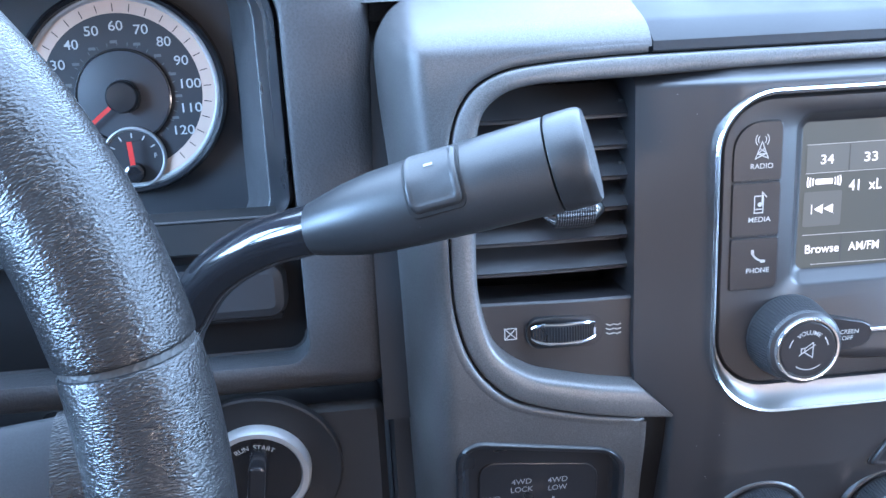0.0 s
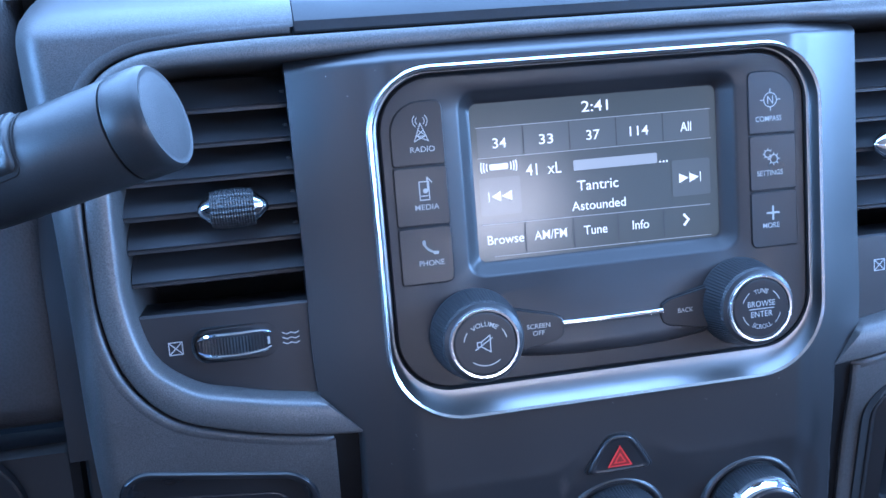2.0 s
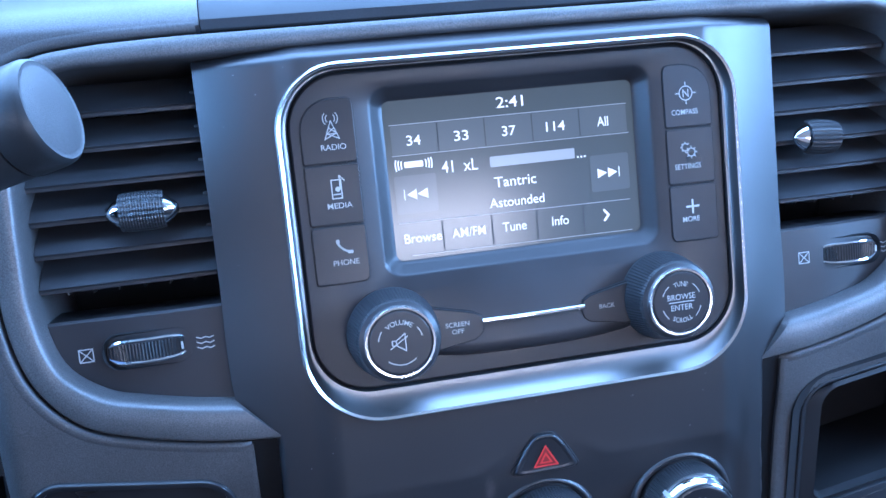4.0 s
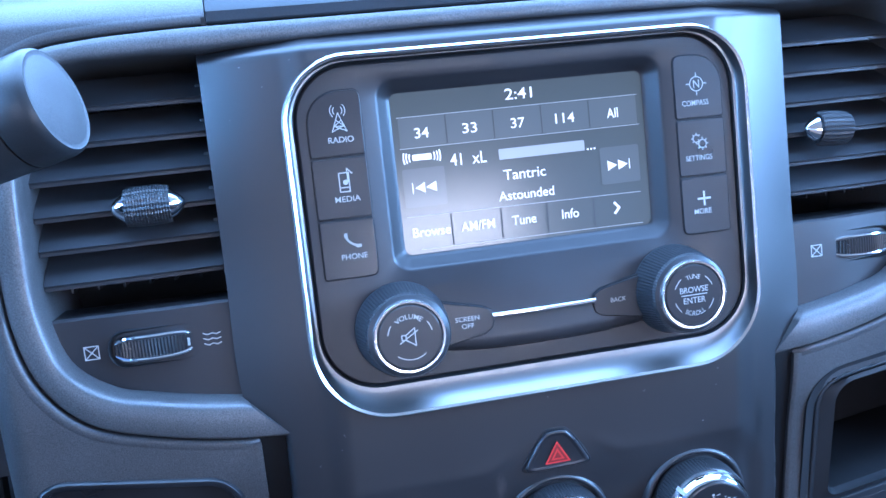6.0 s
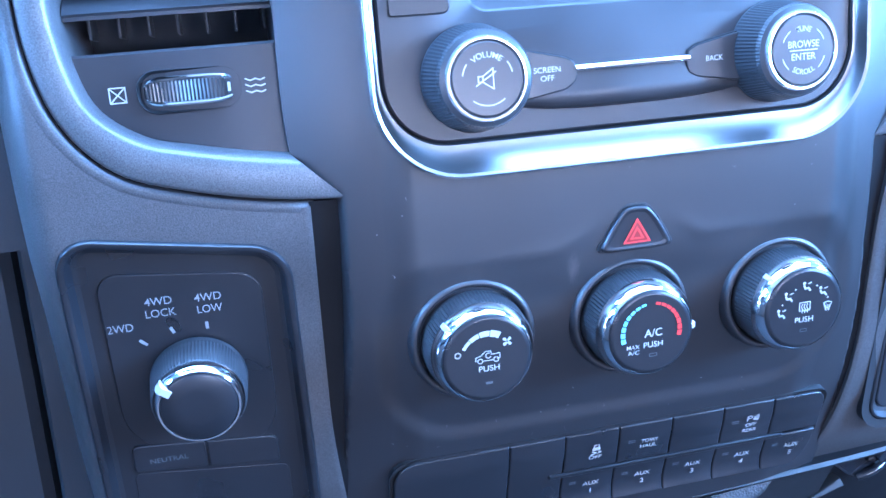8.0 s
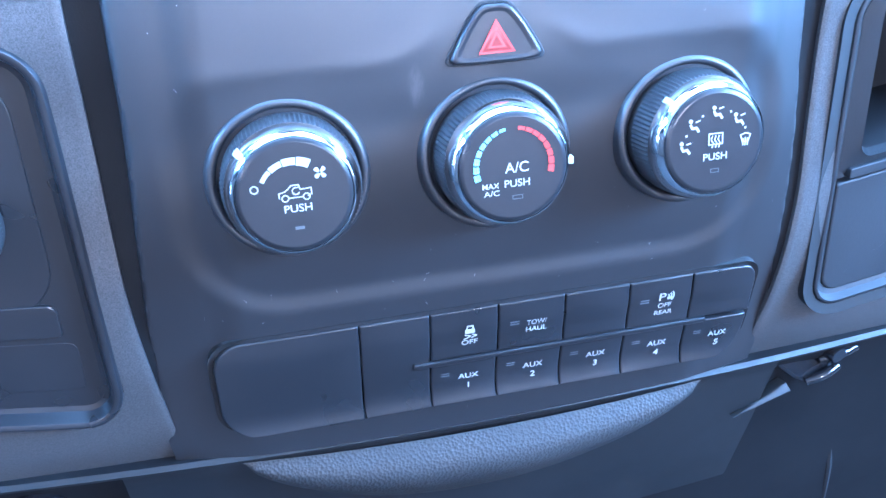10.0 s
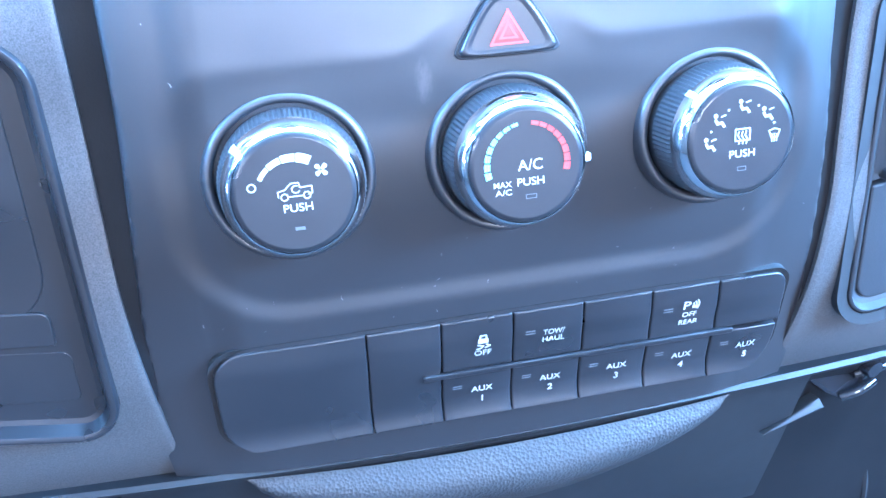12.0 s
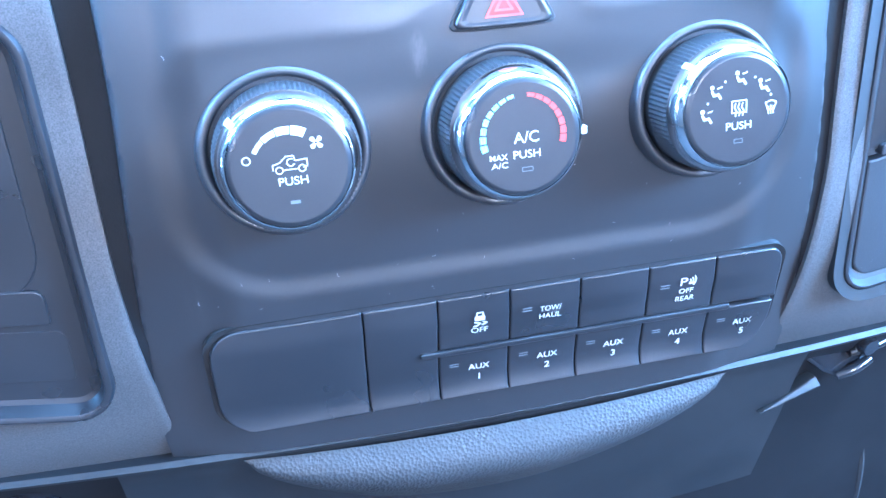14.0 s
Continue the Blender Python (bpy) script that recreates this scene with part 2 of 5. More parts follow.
def inset(loop, d):
    """The closed counter-clockwise loop moved inwards by d."""
    out, n = [], len(loop)
    for i in range(n):
        (ax, ay), (bx, by), (cx, cy) = loop[i - 1], loop[i], loop[(i + 1) % n]
        e, f = Vector((bx - ax, by - ay)), Vector((cx - bx, cy - by))
        e = e.normalized() if e.length > 1e-9 else f.normalized()
        f = f.normalized() if f.length > 1e-9 else e
        p, q = Vector((-e.y, e.x)), Vector((-f.y, f.x))
        m = p + q
        m = m / max(0.35, m.dot(p)) if m.length > 1e-6 else p
        out.append((bx + d * m.x, by + d * m.y))
    return out


def plate(loop, z0, z1, bevel=0.0006):
    """A plate with rounded rim, its back open."""
    steps = [lift(loop, z0), lift(loop, z1 - bevel), lift(inset(loop, bevel * 0.3), z1 - bevel * 0.3), lift(inset(loop, bevel), z1)]
    return loft(steps, cap_last=True)


def lathe(profile, n=64, rib=0.0, ribbed=(), bm=None, close=True):
    """Turns (r, z) pairs round Z; the profile's steps named in ribbed get fine ribs."""
    loops = []
    for k, (r, z) in enumerate(profile):
        loops.append([((r + (rib if k in ribbed and i % 2 else 0)) * math.cos(2 * math.pi * i / n), (r + (rib if k in ribbed and i % 2 else 0)) * math.sin(2 * math.pi * i / n), z) for i in range(n)])
    return loft(loops, cap_last=close, bm=bm)


def smooth_line(points, steps=6, closed=False):
    pts = [Vector(p) for p in points]
    n = len(pts)
    out = []
    for i in range(n if closed else n - 1):
        a, b, c, d = (pts[(i + k) % n] if closed else pts[min(max(i + k, 0), n - 1)] for k in (-1, 0, 1, 2))
        for s in range(steps):
            t = s / steps
            out.append(0.5 * (2 * b + (c - a) * t + (2 * a - 5 * b + 4 * c - d) * t * t + (3 * b - a - 3 * c + d) * t ** 3))
    if not closed:
        out.append(pts[-1])
    return out


def tube(points, radius, n=14, steps=6, bm=None, closed=False):
    line = smooth_line(points, steps, closed)
    loops, side = [], None
    for i, p in enumerate(line):
        a, b = (line[i - 1], line[(i + 1) % len(line)]) if closed else (line[max(i - 1, 0)], line[min(i + 1, len(line) - 1)])
        d = (b - a).normalized()
        if side is None:
            side = d.orthogonal().normalized()
        side = (side - d * side.dot(d)).normalized()
        up = d.cross(side)
        r = radius(i / (len(line) - 1)) if callable(radius) else radius
        loops.append([tuple(p + r * (side * math.cos(2 * math.pi * k / n) + up * math.sin(2 * math.pi * k / n))) for k in range(n)])
    if closed:
        loops.append(loops[0])
        return loft(loops, bm=bm)
    return loft(loops, cap_first=True, cap_last=True, bm=bm)


def strokes(lines, width, z, bm=None):
    """Flat ribbons along polylines, for icons and rules."""
    bm = bm or bmesh.new()
    for line in lines:
        for (ax, ay), (bx, by) in zip(line, line[1:]):
            d = Vector((bx - ax, by - ay))
            if d.length < 1e-7:
                continue
            d.normalize()
            ex, ey, px, py = d.x * width * 0.35, d.y * width * 0.35, -d.y * width / 2, d.x * width / 2
            bm.faces.new([bm.verts.new((x, y, z)) for x, y in ((ax - ex - px, ay - ey - py), (bx + ex - px, by + ey - py), (bx + ex + px, by + ey + py), (ax - ex + px, ay - ey + py))])
    return bm


def patch(loop, z, bm=None):
    bm = bm or bmesh.new()
    bm.faces.new([bm.verts.new((x, y, z)) for x, y in loop])
    return bm


def box(cx, cy, hx, hy):
    return [(cx - hx, cy - hy), (cx + hx, cy - hy), (cx + hx, cy + hy), (cx - hx, cy + hy)]


def arc(cx, cy, r, a0, a1, n=14):
    return [(cx + r * math.cos(radians(a0 + (a1 - a0) * i / n)), cy + r * math.sin(radians(a0 + (a1 - a0) * i / n))) for i in range(n + 1)]


def lettering(text, parent, x, y, z, height, mat=None, width=None, name="lettering", bend=None, at=None, bold=0.005):
    """Words with capitals of that height, centred on (x, y); width: the length of the line; bend: radius of the circle they follow."""
    cu = bpy.data.curves.new(name, "FONT")
    cu.body, cu.size, cu.offset = text, 1.0, bold
    cu.align_x, cu.align_y = "CENTER", "BOTTOM_BASELINE"
    tmp = bpy.data.objects.new("tmp", cu)
    scene.collection.objects.link(tmp)
    me = bpy.data.meshes.new_from_object(tmp.evaluated_get(bpy.context.evaluated_depsgraph_get()))
    bpy.data.objects.remove(tmp)
    co = np.empty(len(me.vertices) * 3)
    me.vertices.foreach_get("co", co)
    co = co.reshape(-1, 3)
    lo, hi = co.min(0), co.max(0)
    sy = height / 0.69
    sx = width / (hi[0] - lo[0]) if width else sy
    co[:, 0] = (co[:, 0] - (lo[0] + hi[0]) / 2) * sx
    co[:, 1] = co[:, 1] * sy - height / 2
    if bend:
        a = co[:, 0] / bend
        rad = abs(bend) + (co[:, 1] if bend > 0 else -co[:, 1])
        if bend > 0:
            co[:, 0], co[:, 1] = rad * np.sin(a), rad * np.cos(a)
        else:
            a = co[:, 0] / abs(bend)
            co[:, 0], co[:, 1] = rad * np.sin(a), -rad * np.cos(a)
    co += (x, y, 0)
    co[:, 2] = z
    me.vertices.foreach_set("co", co.ravel())
    me.name = name
    me.materials.append(mat or PRINT)
    ob = new(name, me)
    ob.parent = parent
    if at is not None:
        ob.matrix_basis = at
    return ob


def curve_through(pairs):
    """A smooth function through (place, value) pairs in rising order."""
    xs, ys = np.array(pairs, float).T

    def value(v):
        k = np.clip(np.searchsorted(xs, v) - 1, 0, len(xs) - 2)
        slope = np.gradient(ys, xs)
        h = xs[k + 1] - xs[k]
        t = np.clip((v - xs[k]) / h, -0.5, 1.5)
        return float((2 * t**3 - 3 * t**2 + 1) * ys[k] + (t**3 - 2 * t**2 + t) * h * slope[k] + (-2 * t**3 + 3 * t**2) * ys[k + 1] + (t**3 - t**2) * h * slope[k + 1])

    return value


def ease(a, b, v):
    t = min(max((v - a) / (b - a), 0.0), 1.0)
    return t * t * (3 - 2 * t)


def rr_distance(x, y, cx, cy, hx, hy, r):
    """Signed distance to a rounded rectangle, negative inside."""
    qx, qy = abs(x - cx) - hx + r, abs(y - cy) - hy + r
    return math.hypot(max(qx, 0), max(qy, 0)) + min(max(qx, qy), 0) - r


def hinge(v, at, w):
    """Zero before at, rising one to one after it, rounded over w either side."""
    if v < at - w:
        return 0.0
    return v - at if v > at + w else (v - at + w) ** 2 / (4 * w)


# ---- centre stack ----
STACK_LINE = curve_through([(-0.265, 0.066), (-0.25, 0.0575), (-0.236, 0.0505), (-0.2165, 0.0415), (-0.2, 0.0335), (-0.185, 0.0265), (-0.17, 0.0195), (-0.14, 0.0085), (-0.115, 0.0035), (-0.09, 0.0), (-0.06, -0.003), (0.0, -0.003), (0.09, -0.003)])
SIDE_LINE = curve_through([(-0.27, 0.083), (-0.25, 0.0665), (-0.23, 0.051), (-0.21, 0.0405), (-0.175, 0.0300), (-0.14, 0.0235), (-0.11, 0.0175), (-0.085, 0.011), (-0.06, 0.008), (0.0, 0.008), (0.1, 0.008)])
HALF_WIDTH = curve_through([(-0.27, 0.1228), (-0.25, 0.1232), (-0.2, 0.1275), (-0.15, 0.1282), (-0.1, 0.1284), (-0.075, 0.1290), (-0.05, 0.1315), (0.0, 0.1315), (0.09, 0.1315)])


def strip_edge(z):
    return 0.1142 + 0.0095 * ease(-0.10, -0.235, z)


def stack_depth(x, z):
    y = STACK_LINE(z)
    a = abs(x)
    fade = 1 - 0.6 * ease(-0.11, -0.24, z)
    rounded = 0.0045 * ease(0.088, 0.104, a) + 0.0115 * max(0.0, (a - 0.102) / 0.029) ** 1.2
    y += fade * rounded
    y += 0.012 * ease(0.083, 0.0915, z) ** 2
    # the lower part ends in a step down to the side strips
    y += 0.013 * ease(0.0, 0.0036, a - strip_edge(z)) * ease(-0.070, -0.076, z)
    # a soft crease either side of the hazard switch, rising towards it
    crease = -0.1030 + 0.008 * ease(0.034, 0.014, a)
    y -= 0.0004 * math.exp(-((z - crease) / 0.0038) ** 2) * ease(0.012, 0.030, a) * ease(0.105, 0.080, a)
    # the shallow dish round the climate knobs
    d = rr_distance(x, z, 0.0, -0.1415, 0.103, 0.0405, 0.032)
    soft = 0.006 - 0.0012 * ease(-0.145, -0.17, z)
    y += 0.0024 * ease(soft, -soft, d) * (1 - 0.7 * ease(-0.125, -0.102, z)) * (1 - 0.75 * ease(-0.125, -0.098, z) * ease(0.075, 0.03, a) * ease(-0.01, 0.012, a))
    return y


def center_stack():
    bm = bmesh.new()
    nx, nz = 220, 230
    z0, z1 = -0.249, 0.0915
    rows = []
    for j in range(nz + 1):
        z = z0 + (z1 - z0) * j / nz
        row = []
        for i in range(nx + 1):
            u = -1 + 2 * i / nx
            x = u * HALF_WIDTH(z)
            zz = z - 0.0045 * (1 - u * u) * ease(-0.2, -0.249, z)
            y = stack_depth(x, z)
            if rr_distance(x, z, 0, 0.0064, 0.0993, 0.0731, 0.026 if z > 0 else 0.033) < 0:
                y += 0.02
            if rr_distance(x, z, 0.0035, -0.2160, 0.1050, 0.0195, 0.010) < 0:
                y += 0.008
            row.append(bm.verts.new((x, y, zz)))
        rows.append(row)
    for a, b in zip(rows, rows[1:]):
        for i in range(nx):
            bm.faces.new((a[i], a[i + 1], b[i + 1], b[i]))
    # side walls and top turned back into the dash
    for edge in ([r[0] for r in rows], [r[-1] for r in rows], rows[-1], rows[0]):
        back = [bm.verts.new((v.co.x, v.co.y + 0.05, v.co.z)) for v in edge]
        for i in range(len(edge) - 1):
            bm.faces.new((edge[i], edge[i + 1], back[i + 1], back[i]))
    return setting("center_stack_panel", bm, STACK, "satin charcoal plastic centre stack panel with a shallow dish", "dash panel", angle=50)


center_stack()

# ---- radio ----
radio = thing("car_radio", upright(0, 0, 0), "black car radio with lit touch screen in a silver frame", "car radio")
OUT = rrect(0, 0.0064, 0.1018, 0.0756, (0.028, 0.028, 0.034, 0.034), 12)
OUT2 = rrect(0, 0.0064, 0.1009, 0.0747, (0.027, 0.027, 0.033, 0.033), 12)
OUT3 = rrect(0, 0.0064, 0.0998, 0.0736, (0.026, 0.026, 0.032, 0.032), 12)
INN = rrect(0, 0.0108, 0.0982, 0.0688, (0.0245, 0.0245, 0.026, 0.026), 12)
INN2 = rrect(0, 0.0111, 0.0973, 0.0679, (0.024, 0.024, 0.025, 0.025), 12)
part("frame_rim", loft([lift(OUT, -0.004), lift(OUT, 0.0055), lift(OUT2, 0.0066), lift(OUT3, 0.0060)]), RIM, radio, "bright chrome rim")
def between(a, b, t):
    return [(p[0] + (q[0] - p[0]) * t, p[1] + (q[1] - p[1]) * t) for p, q in zip(a, b)]


part("frame_slope", loft([lift(OUT3, 0.0060), lift(between(OUT3, INN, 0.08), 0.0054), lift(between(OUT3, INN, 0.22), 0.0042), lift(between(OUT3, INN, 0.38), 0.0030), lift(between(OUT3, INN, 0.55), 0.0020), lift(between(OUT3, INN, 0.75), 0.0011), lift(between(OUT3, INN, 0.92), 0.0007), lift(INN, 0.0006), lift(INN2, 0.0004)]), SATIN, radio, "satin silver frame slope")
part("frame_gap", loft([lift(INN2, 0.0004), lift(inset(INN2, 0.0008), -0.0016), lift(inset(INN2, 0.0012), -0.0008)]), GROOVE, radio)
HOLE = rrect(0.0005, 0.0305, 0.0635, 0.0405, 0.008, 12)
LIT = rrect(0.0008, 0.0305, 0.0567, 0.0343, 0.0035, 12)
part("faceplate", loft([lift(inset(INN2, 0.0012), -0.0008), lift(inset(INN2, 0.002), 0.0), lift(HOLE, 0.0), lift(rrect(0.0005, 0.0305, 0.0618, 0.0388, 0.007, 12), -0.0012), lift(rrect(0.0006, 0.0305, 0.0585, 0.036, 0.0045, 12), -0.0066), lift(LIT, -0.0075)]), FACE, radio, "matt black faceplate with sloped screen surround")
screen = part("screen", patch(LIT, -0.0078), SCREEN, radio, "lit grey touch screen")


def screen_content():
    z = -0.0074
    zt = -0.0071
    edges = (-0.0535, -0.0328, -0.0118, 0.0098, 0.0318, 0.0545)
    for k, (a, b) in enumerate(zip(edges, edges[1:])):
        part("preset_key", patch(rrect((a + b) / 2, 0.048, (b - a) / 2 - 0.0003, 0.0062, (0.001 if k == 4 else 0.0002, 0.001 if k == 0 else 0.0002, 0.0002, 0.0002), 3), z), UIBOX, screen)
    for text, x, w in (("34", -0.0435, 0.0062), ("33", -0.0225, 0.0064), ("37", -0.001, 0.0062), ("114", 0.0205, 0.0088), ("All", 0.0427, 0.0052)):
        lettering(text, screen, x, 0.0475, zt, 0.0042, UITEXT, w)
    for line in ([(-0.0535, 0.0545), (0.0545, 0.0545)], [(-0.0535, 0.0414), (0.0545, 0.0414)], [(-0.0535, 0.0125), (0.053, 0.0115)], [(-0.049, -0.0018), (0.053, -0.0025)]):
        part("rule", strokes([line], 0.0003, zt), UILINE, screen)
    for line in [[(x, 0.0418), (x, 0.054)] for x in edges[1:-1]] + [[(x, -0.0012), (x, 0.0115)] for x in (-0.0345, -0.0122, 0.0085, 0.0303)]:
        part("divider_line", strokes([line], 0.00035, zt), DIAL, screen)
    lettering("2:41", screen, 0.0005, 0.0600, zt, 0.0046, UITEXT, 0.0122)
    lettering("41  xL", screen, -0.0244, 0.0347, zt, 0.0050, UITEXT, 0.0160)
    # the station's name as a plain bar
    part("station_bar", patch(rrect(0.0088, 0.0347, 0.0196, 0.0023, 0.0005, 3), zt), UILINE, screen)
    part("station_dots", patch(box(0.0298, 0.0328, 0.0004, 0.0004), zt, patch(box(0.0314, 0.0328, 0.0004, 0.0004), zt, patch(box(0.033, 0.0328, 0.0004, 0.0004), zt))), UITEXT, screen)
    bm = patch(rrect(-0.0445, 0.0373, 0.0042, 0.0013, 0.0006, 3), zt)
    for s in (-1, 1):
        for r in (0.0055, 0.0068, 0.008):
            mid = 0 if s > 0 else 180
            strokes([arc(-0.0445, 0.0373, r, mid - 16, mid + 16, 6)], 0.0006, zt, bm)
    part("signal_mark", bm, UITEXT, screen)
    lettering("Tantric", screen, 0.0, 0.0257, zt, 0.0044, UITEXT, 0.0192)
    lettering("Astounded", screen, 0.0, 0.0167, zt, 0.0040, UITEXT, 0.0252)
    for x in (-0.0445, 0.0445):
        part("skip_key", patch(rrect(x, 0.0245, 0.0092, 0.0082, 0.001, 3), z), UIBOX, screen)
    part("skip_icon", patch([(-0.0445, 0.0223), (-0.0445, 0.0267), (-0.0486, 0.0245)], zt, patch([(-0.0395, 0.0223), (-0.0395, 0.0267), (-0.044, 0.0245)], zt, patch(box(-0.0498, 0.0245, 0.0002, 0.0022), zt))), UITEXT, screen)
    part("skip_icon", patch([(0.0385, 0.0223), (0.043, 0.0245), (0.0385, 0.0267)], zt, patch([(0.0435, 0.0223), (0.048, 0.0245), (0.0435, 0.0267)], zt, patch(box(0.0488, 0.0245, 0.0002, 0.0022), zt))), UITEXT, screen)
    for text, x, w in (("Browse", -0.0436, 0.0165), ("AM/FM", -0.0231, 0.0150), ("Tune", -0.0022, 0.0110), ("Info", 0.0192, 0.0078)):
        lettering(text, screen, x, 0.0056, zt, 0.0040, UITEXT, w)
    part("arrow", strokes([[(0.0402, 0.0078), (0.0422, 0.0055), (0.0402, 0.0032)]], 0.0011, zt), UITEXT, screen)


screen_content()


def side_button(x, z0, z1, corner, text, tw, side):
    """One of the radio's hard keys, with its word."""
    r = [0.0012] * 4
    if corner == "top":
        r[1 if side < 0 else 0], r[0 if side < 0 else 1] = 0.013, 0.003
    if corner == "bottom":
        r[3 if side < 0 else 2] = 0.003
    loop = rrect(x, (z0 + z1) / 2, 0.0112, (z1 - z0) / 2 - 0.0003, r, 6)
    part("key_gap", plate(inset(loop, -0.0004), -0.0002, 0.00015, 0.0001), GROOVE, radio)
    key = part("hard_key", plate(loop, 0.0, 0.0007, 0.0003), BUTTON, radio)
    lettering(text, key, 0.0785 * side, 0.048 if corner == "top" else 0.0 if corner == "bottom" else 0.0238, 0.00095, 0.0023, PRINT, tw)
    return key


key = side_button(-0.0803, 0.0412, 0.0680, "top", "RADIO", 0.0104, -1)
part("mast_icon", strokes([[(-0.0817, 0.0512), (-0.0787, 0.0588), (-0.0757, 0.0512)], [(-0.0808, 0.0534), (-0.0764, 0.0534)], [(-0.0808, 0.0534), (-0.0776, 0.0558)], [(-0.0764, 0.0534), (-0.0796, 0.0558)], [(-0.0815, 0.0514), (-0.0770, 0.0534)], [(-0.0759, 0.0514), (-0.0804, 0.0534)]] + [arc(-0.0787, 0.0597, r, a - 45, a + 45, 6) for r in (0.0019, 0.0031) for a in (0, 180)], 0.0004, 0.00095), PRINT, key)
key = side_button(-0.0803, 0.0158, 0.0408, "", "MEDIA", 0.0104, -1)
part("player_icon", strokes([[(-0.0812, 0.0268), (-0.0772, 0.0268), (-0.0772, 0.0345), (-0.0812, 0.0345), (-0.0812, 0.0268)], [(-0.0806, 0.0285), (-0.0778, 0.0285)], [(-0.0777, 0.0306), (-0.0777, 0.0362), (-0.0757, 0.034)]], 0.0005, 0.00095, patch(arc(-0.0787, 0.0306, 0.0011, 0, 330, 8), 0.00095)), PRINT, key)
key = side_button(-0.0803, -0.0092, 0.0154, "bottom", "PHONE", 0.0108, -1)
part("handset_icon", strokes([arc(-0.0755, 0.0105, 0.0062, 195, 262, 8)], 0.0009, 0.00095, patch(rrect(-0.0812, 0.0087, 0.0007, 0.0011, 0.0004, 2), 0.00095, patch(rrect(-0.0763, 0.0042, 0.0012, 0.0007, 0.0004, 2), 0.00095))), PRINT, key)
key = side_button(0.0803, 0.0412, 0.0692, "top", "COMPASS", 0.0126, 1)
part("compass_icon", strokes([arc(0.0795, 0.0562, 0.0031, 0, 360, 24)] + [[(0.0795 + 0.0031 * dx, 0.0562 + 0.0031 * dy), (0.0795 + 0.0048 * dx, 0.0562 + 0.0048 * dy)] for dx, dy in ((1, 0), (-1, 0), (0, 1), (0, -1))] + [[(0.0783, 0.0546), (0.0783, 0.0578), (0.0807, 0.0546), (0.0807, 0.0578)]], 0.00045, 0.00095), PRINT, key)
key = side_button(0.0803, 0.0158, 0.0408, "", "SETTINGS", 0.0126, 1)
part("gear_icon", strokes([arc(0.0805, 0.0299, 0.0018, 0, 360, 18), arc(0.0777, 0.0323, 0.0016, 40, 320, 14)] + [[(0.0805 + 0.0018 * math.cos(a), 0.0299 + 0.0018 * math.sin(a)), (0.0805 + 0.0027 * math.cos(a), 0.0299 + 0.0027 * math.sin(a))] for a in [i * math.pi / 4 for i in range(8)]] + [[(0.0777 + 0.0016 * math.cos(a), 0.0323 + 0.0016 * math.sin(a)), (0.0777 + 0.0023 * math.cos(a), 0.0323 + 0.0023 * math.sin(a))] for a in [i * math.pi / 4 for i in range(1, 8)]], 0.0005, 0.00095), PRINT, key)
key = side_button(0.0803, -0.0102, 0.0154, "bottom", "MORE", 0.0082, 1)
part("plus_icon", strokes([[(0.0766, 0.0056), (0.0824, 0.0056)], [(0.0795, 0.0027), (0.0795, 0.0085)]], 0.0009, 0.00095), PRINT, key)

# the bulging ledge under the chrome bar
bm = bmesh.new()
ledge = []
for i in range(41):
    u = -1 + i / 20
    x, w = 0.056 * u, (1 - abs(u) ** 2.4)
    ledge.append([(x, -0.0135, -0.0006), (x, -0.020, 0.0002 + 0.0012 * w), (x, -0.031, 0.0003 + 0.0030 * w), (x, -0.0405, 0.0003 + 0.0045 * w), (x, -0.0448 + 0.004 * abs(u) ** 3, 0.0003 + 0.0050 * w), (x, -0.0472 + 0.005 * abs(u) ** 3, 0.0001 + 0.0030 * w), (x, -0.0480 + 0.005 * abs(u) ** 3, -0.0004)])
part("ledge", loft(ledge, closed=False), FACE, radio, "matt black bulging ledge", angle=60)
part("accent_bar", loft([[(-0.0235 + 0.0465 * i / 16, -0.0325 + 0.0013 * math.sin(a), 0.0036 + 0.0012 * math.sin(math.pi * i / 16) + 0.0013 * math.cos(a)) for a in [k * math.pi / 5 for k in range(10)]] for i in range(17)], cap_first=True, cap_last=True), CHROME, radio, "polished chrome bar")


def soft_key(loop, text, x, y, tw, words):
    part("key_gap", plate(inset(loop, -0.0005), 0.0, 0.0030, 0.0002), GROOVE, radio)
    k = part("soft_key", plate(loop, 0.0, 0.0042, 0.0005), BUTTON, radio)
    for i, word in enumerate(words):
        lettering(word, k, x, y - 0.0031 * i, 0.0045, 0.0020, PRINT, tw[i])


soft_key([(-0.055, -0.0418), (-0.046, -0.0432), (-0.0272, -0.0400), (-0.0238, -0.0375), (-0.0225, -0.0335), (-0.0238, -0.0300), (-0.0275, -0.0280), (-0.0450, -0.0240), (-0.055, -0.0235)], "", -0.0348, -0.0322, (0.0105, 0.0054), ("SCREEN", "OFF"))
soft_key([(0.0425, -0.0425), (0.055, -0.0425), (0.055, -0.0235), (0.0425, -0.0245), (0.0262, -0.0278), (0.0228, -0.0298), (0.0216, -0.0335), (0.0226, -0.0378), (0.0255, -0.0398)], "", 0.0335, -0.0333, (0.0072,), ("BACK",))


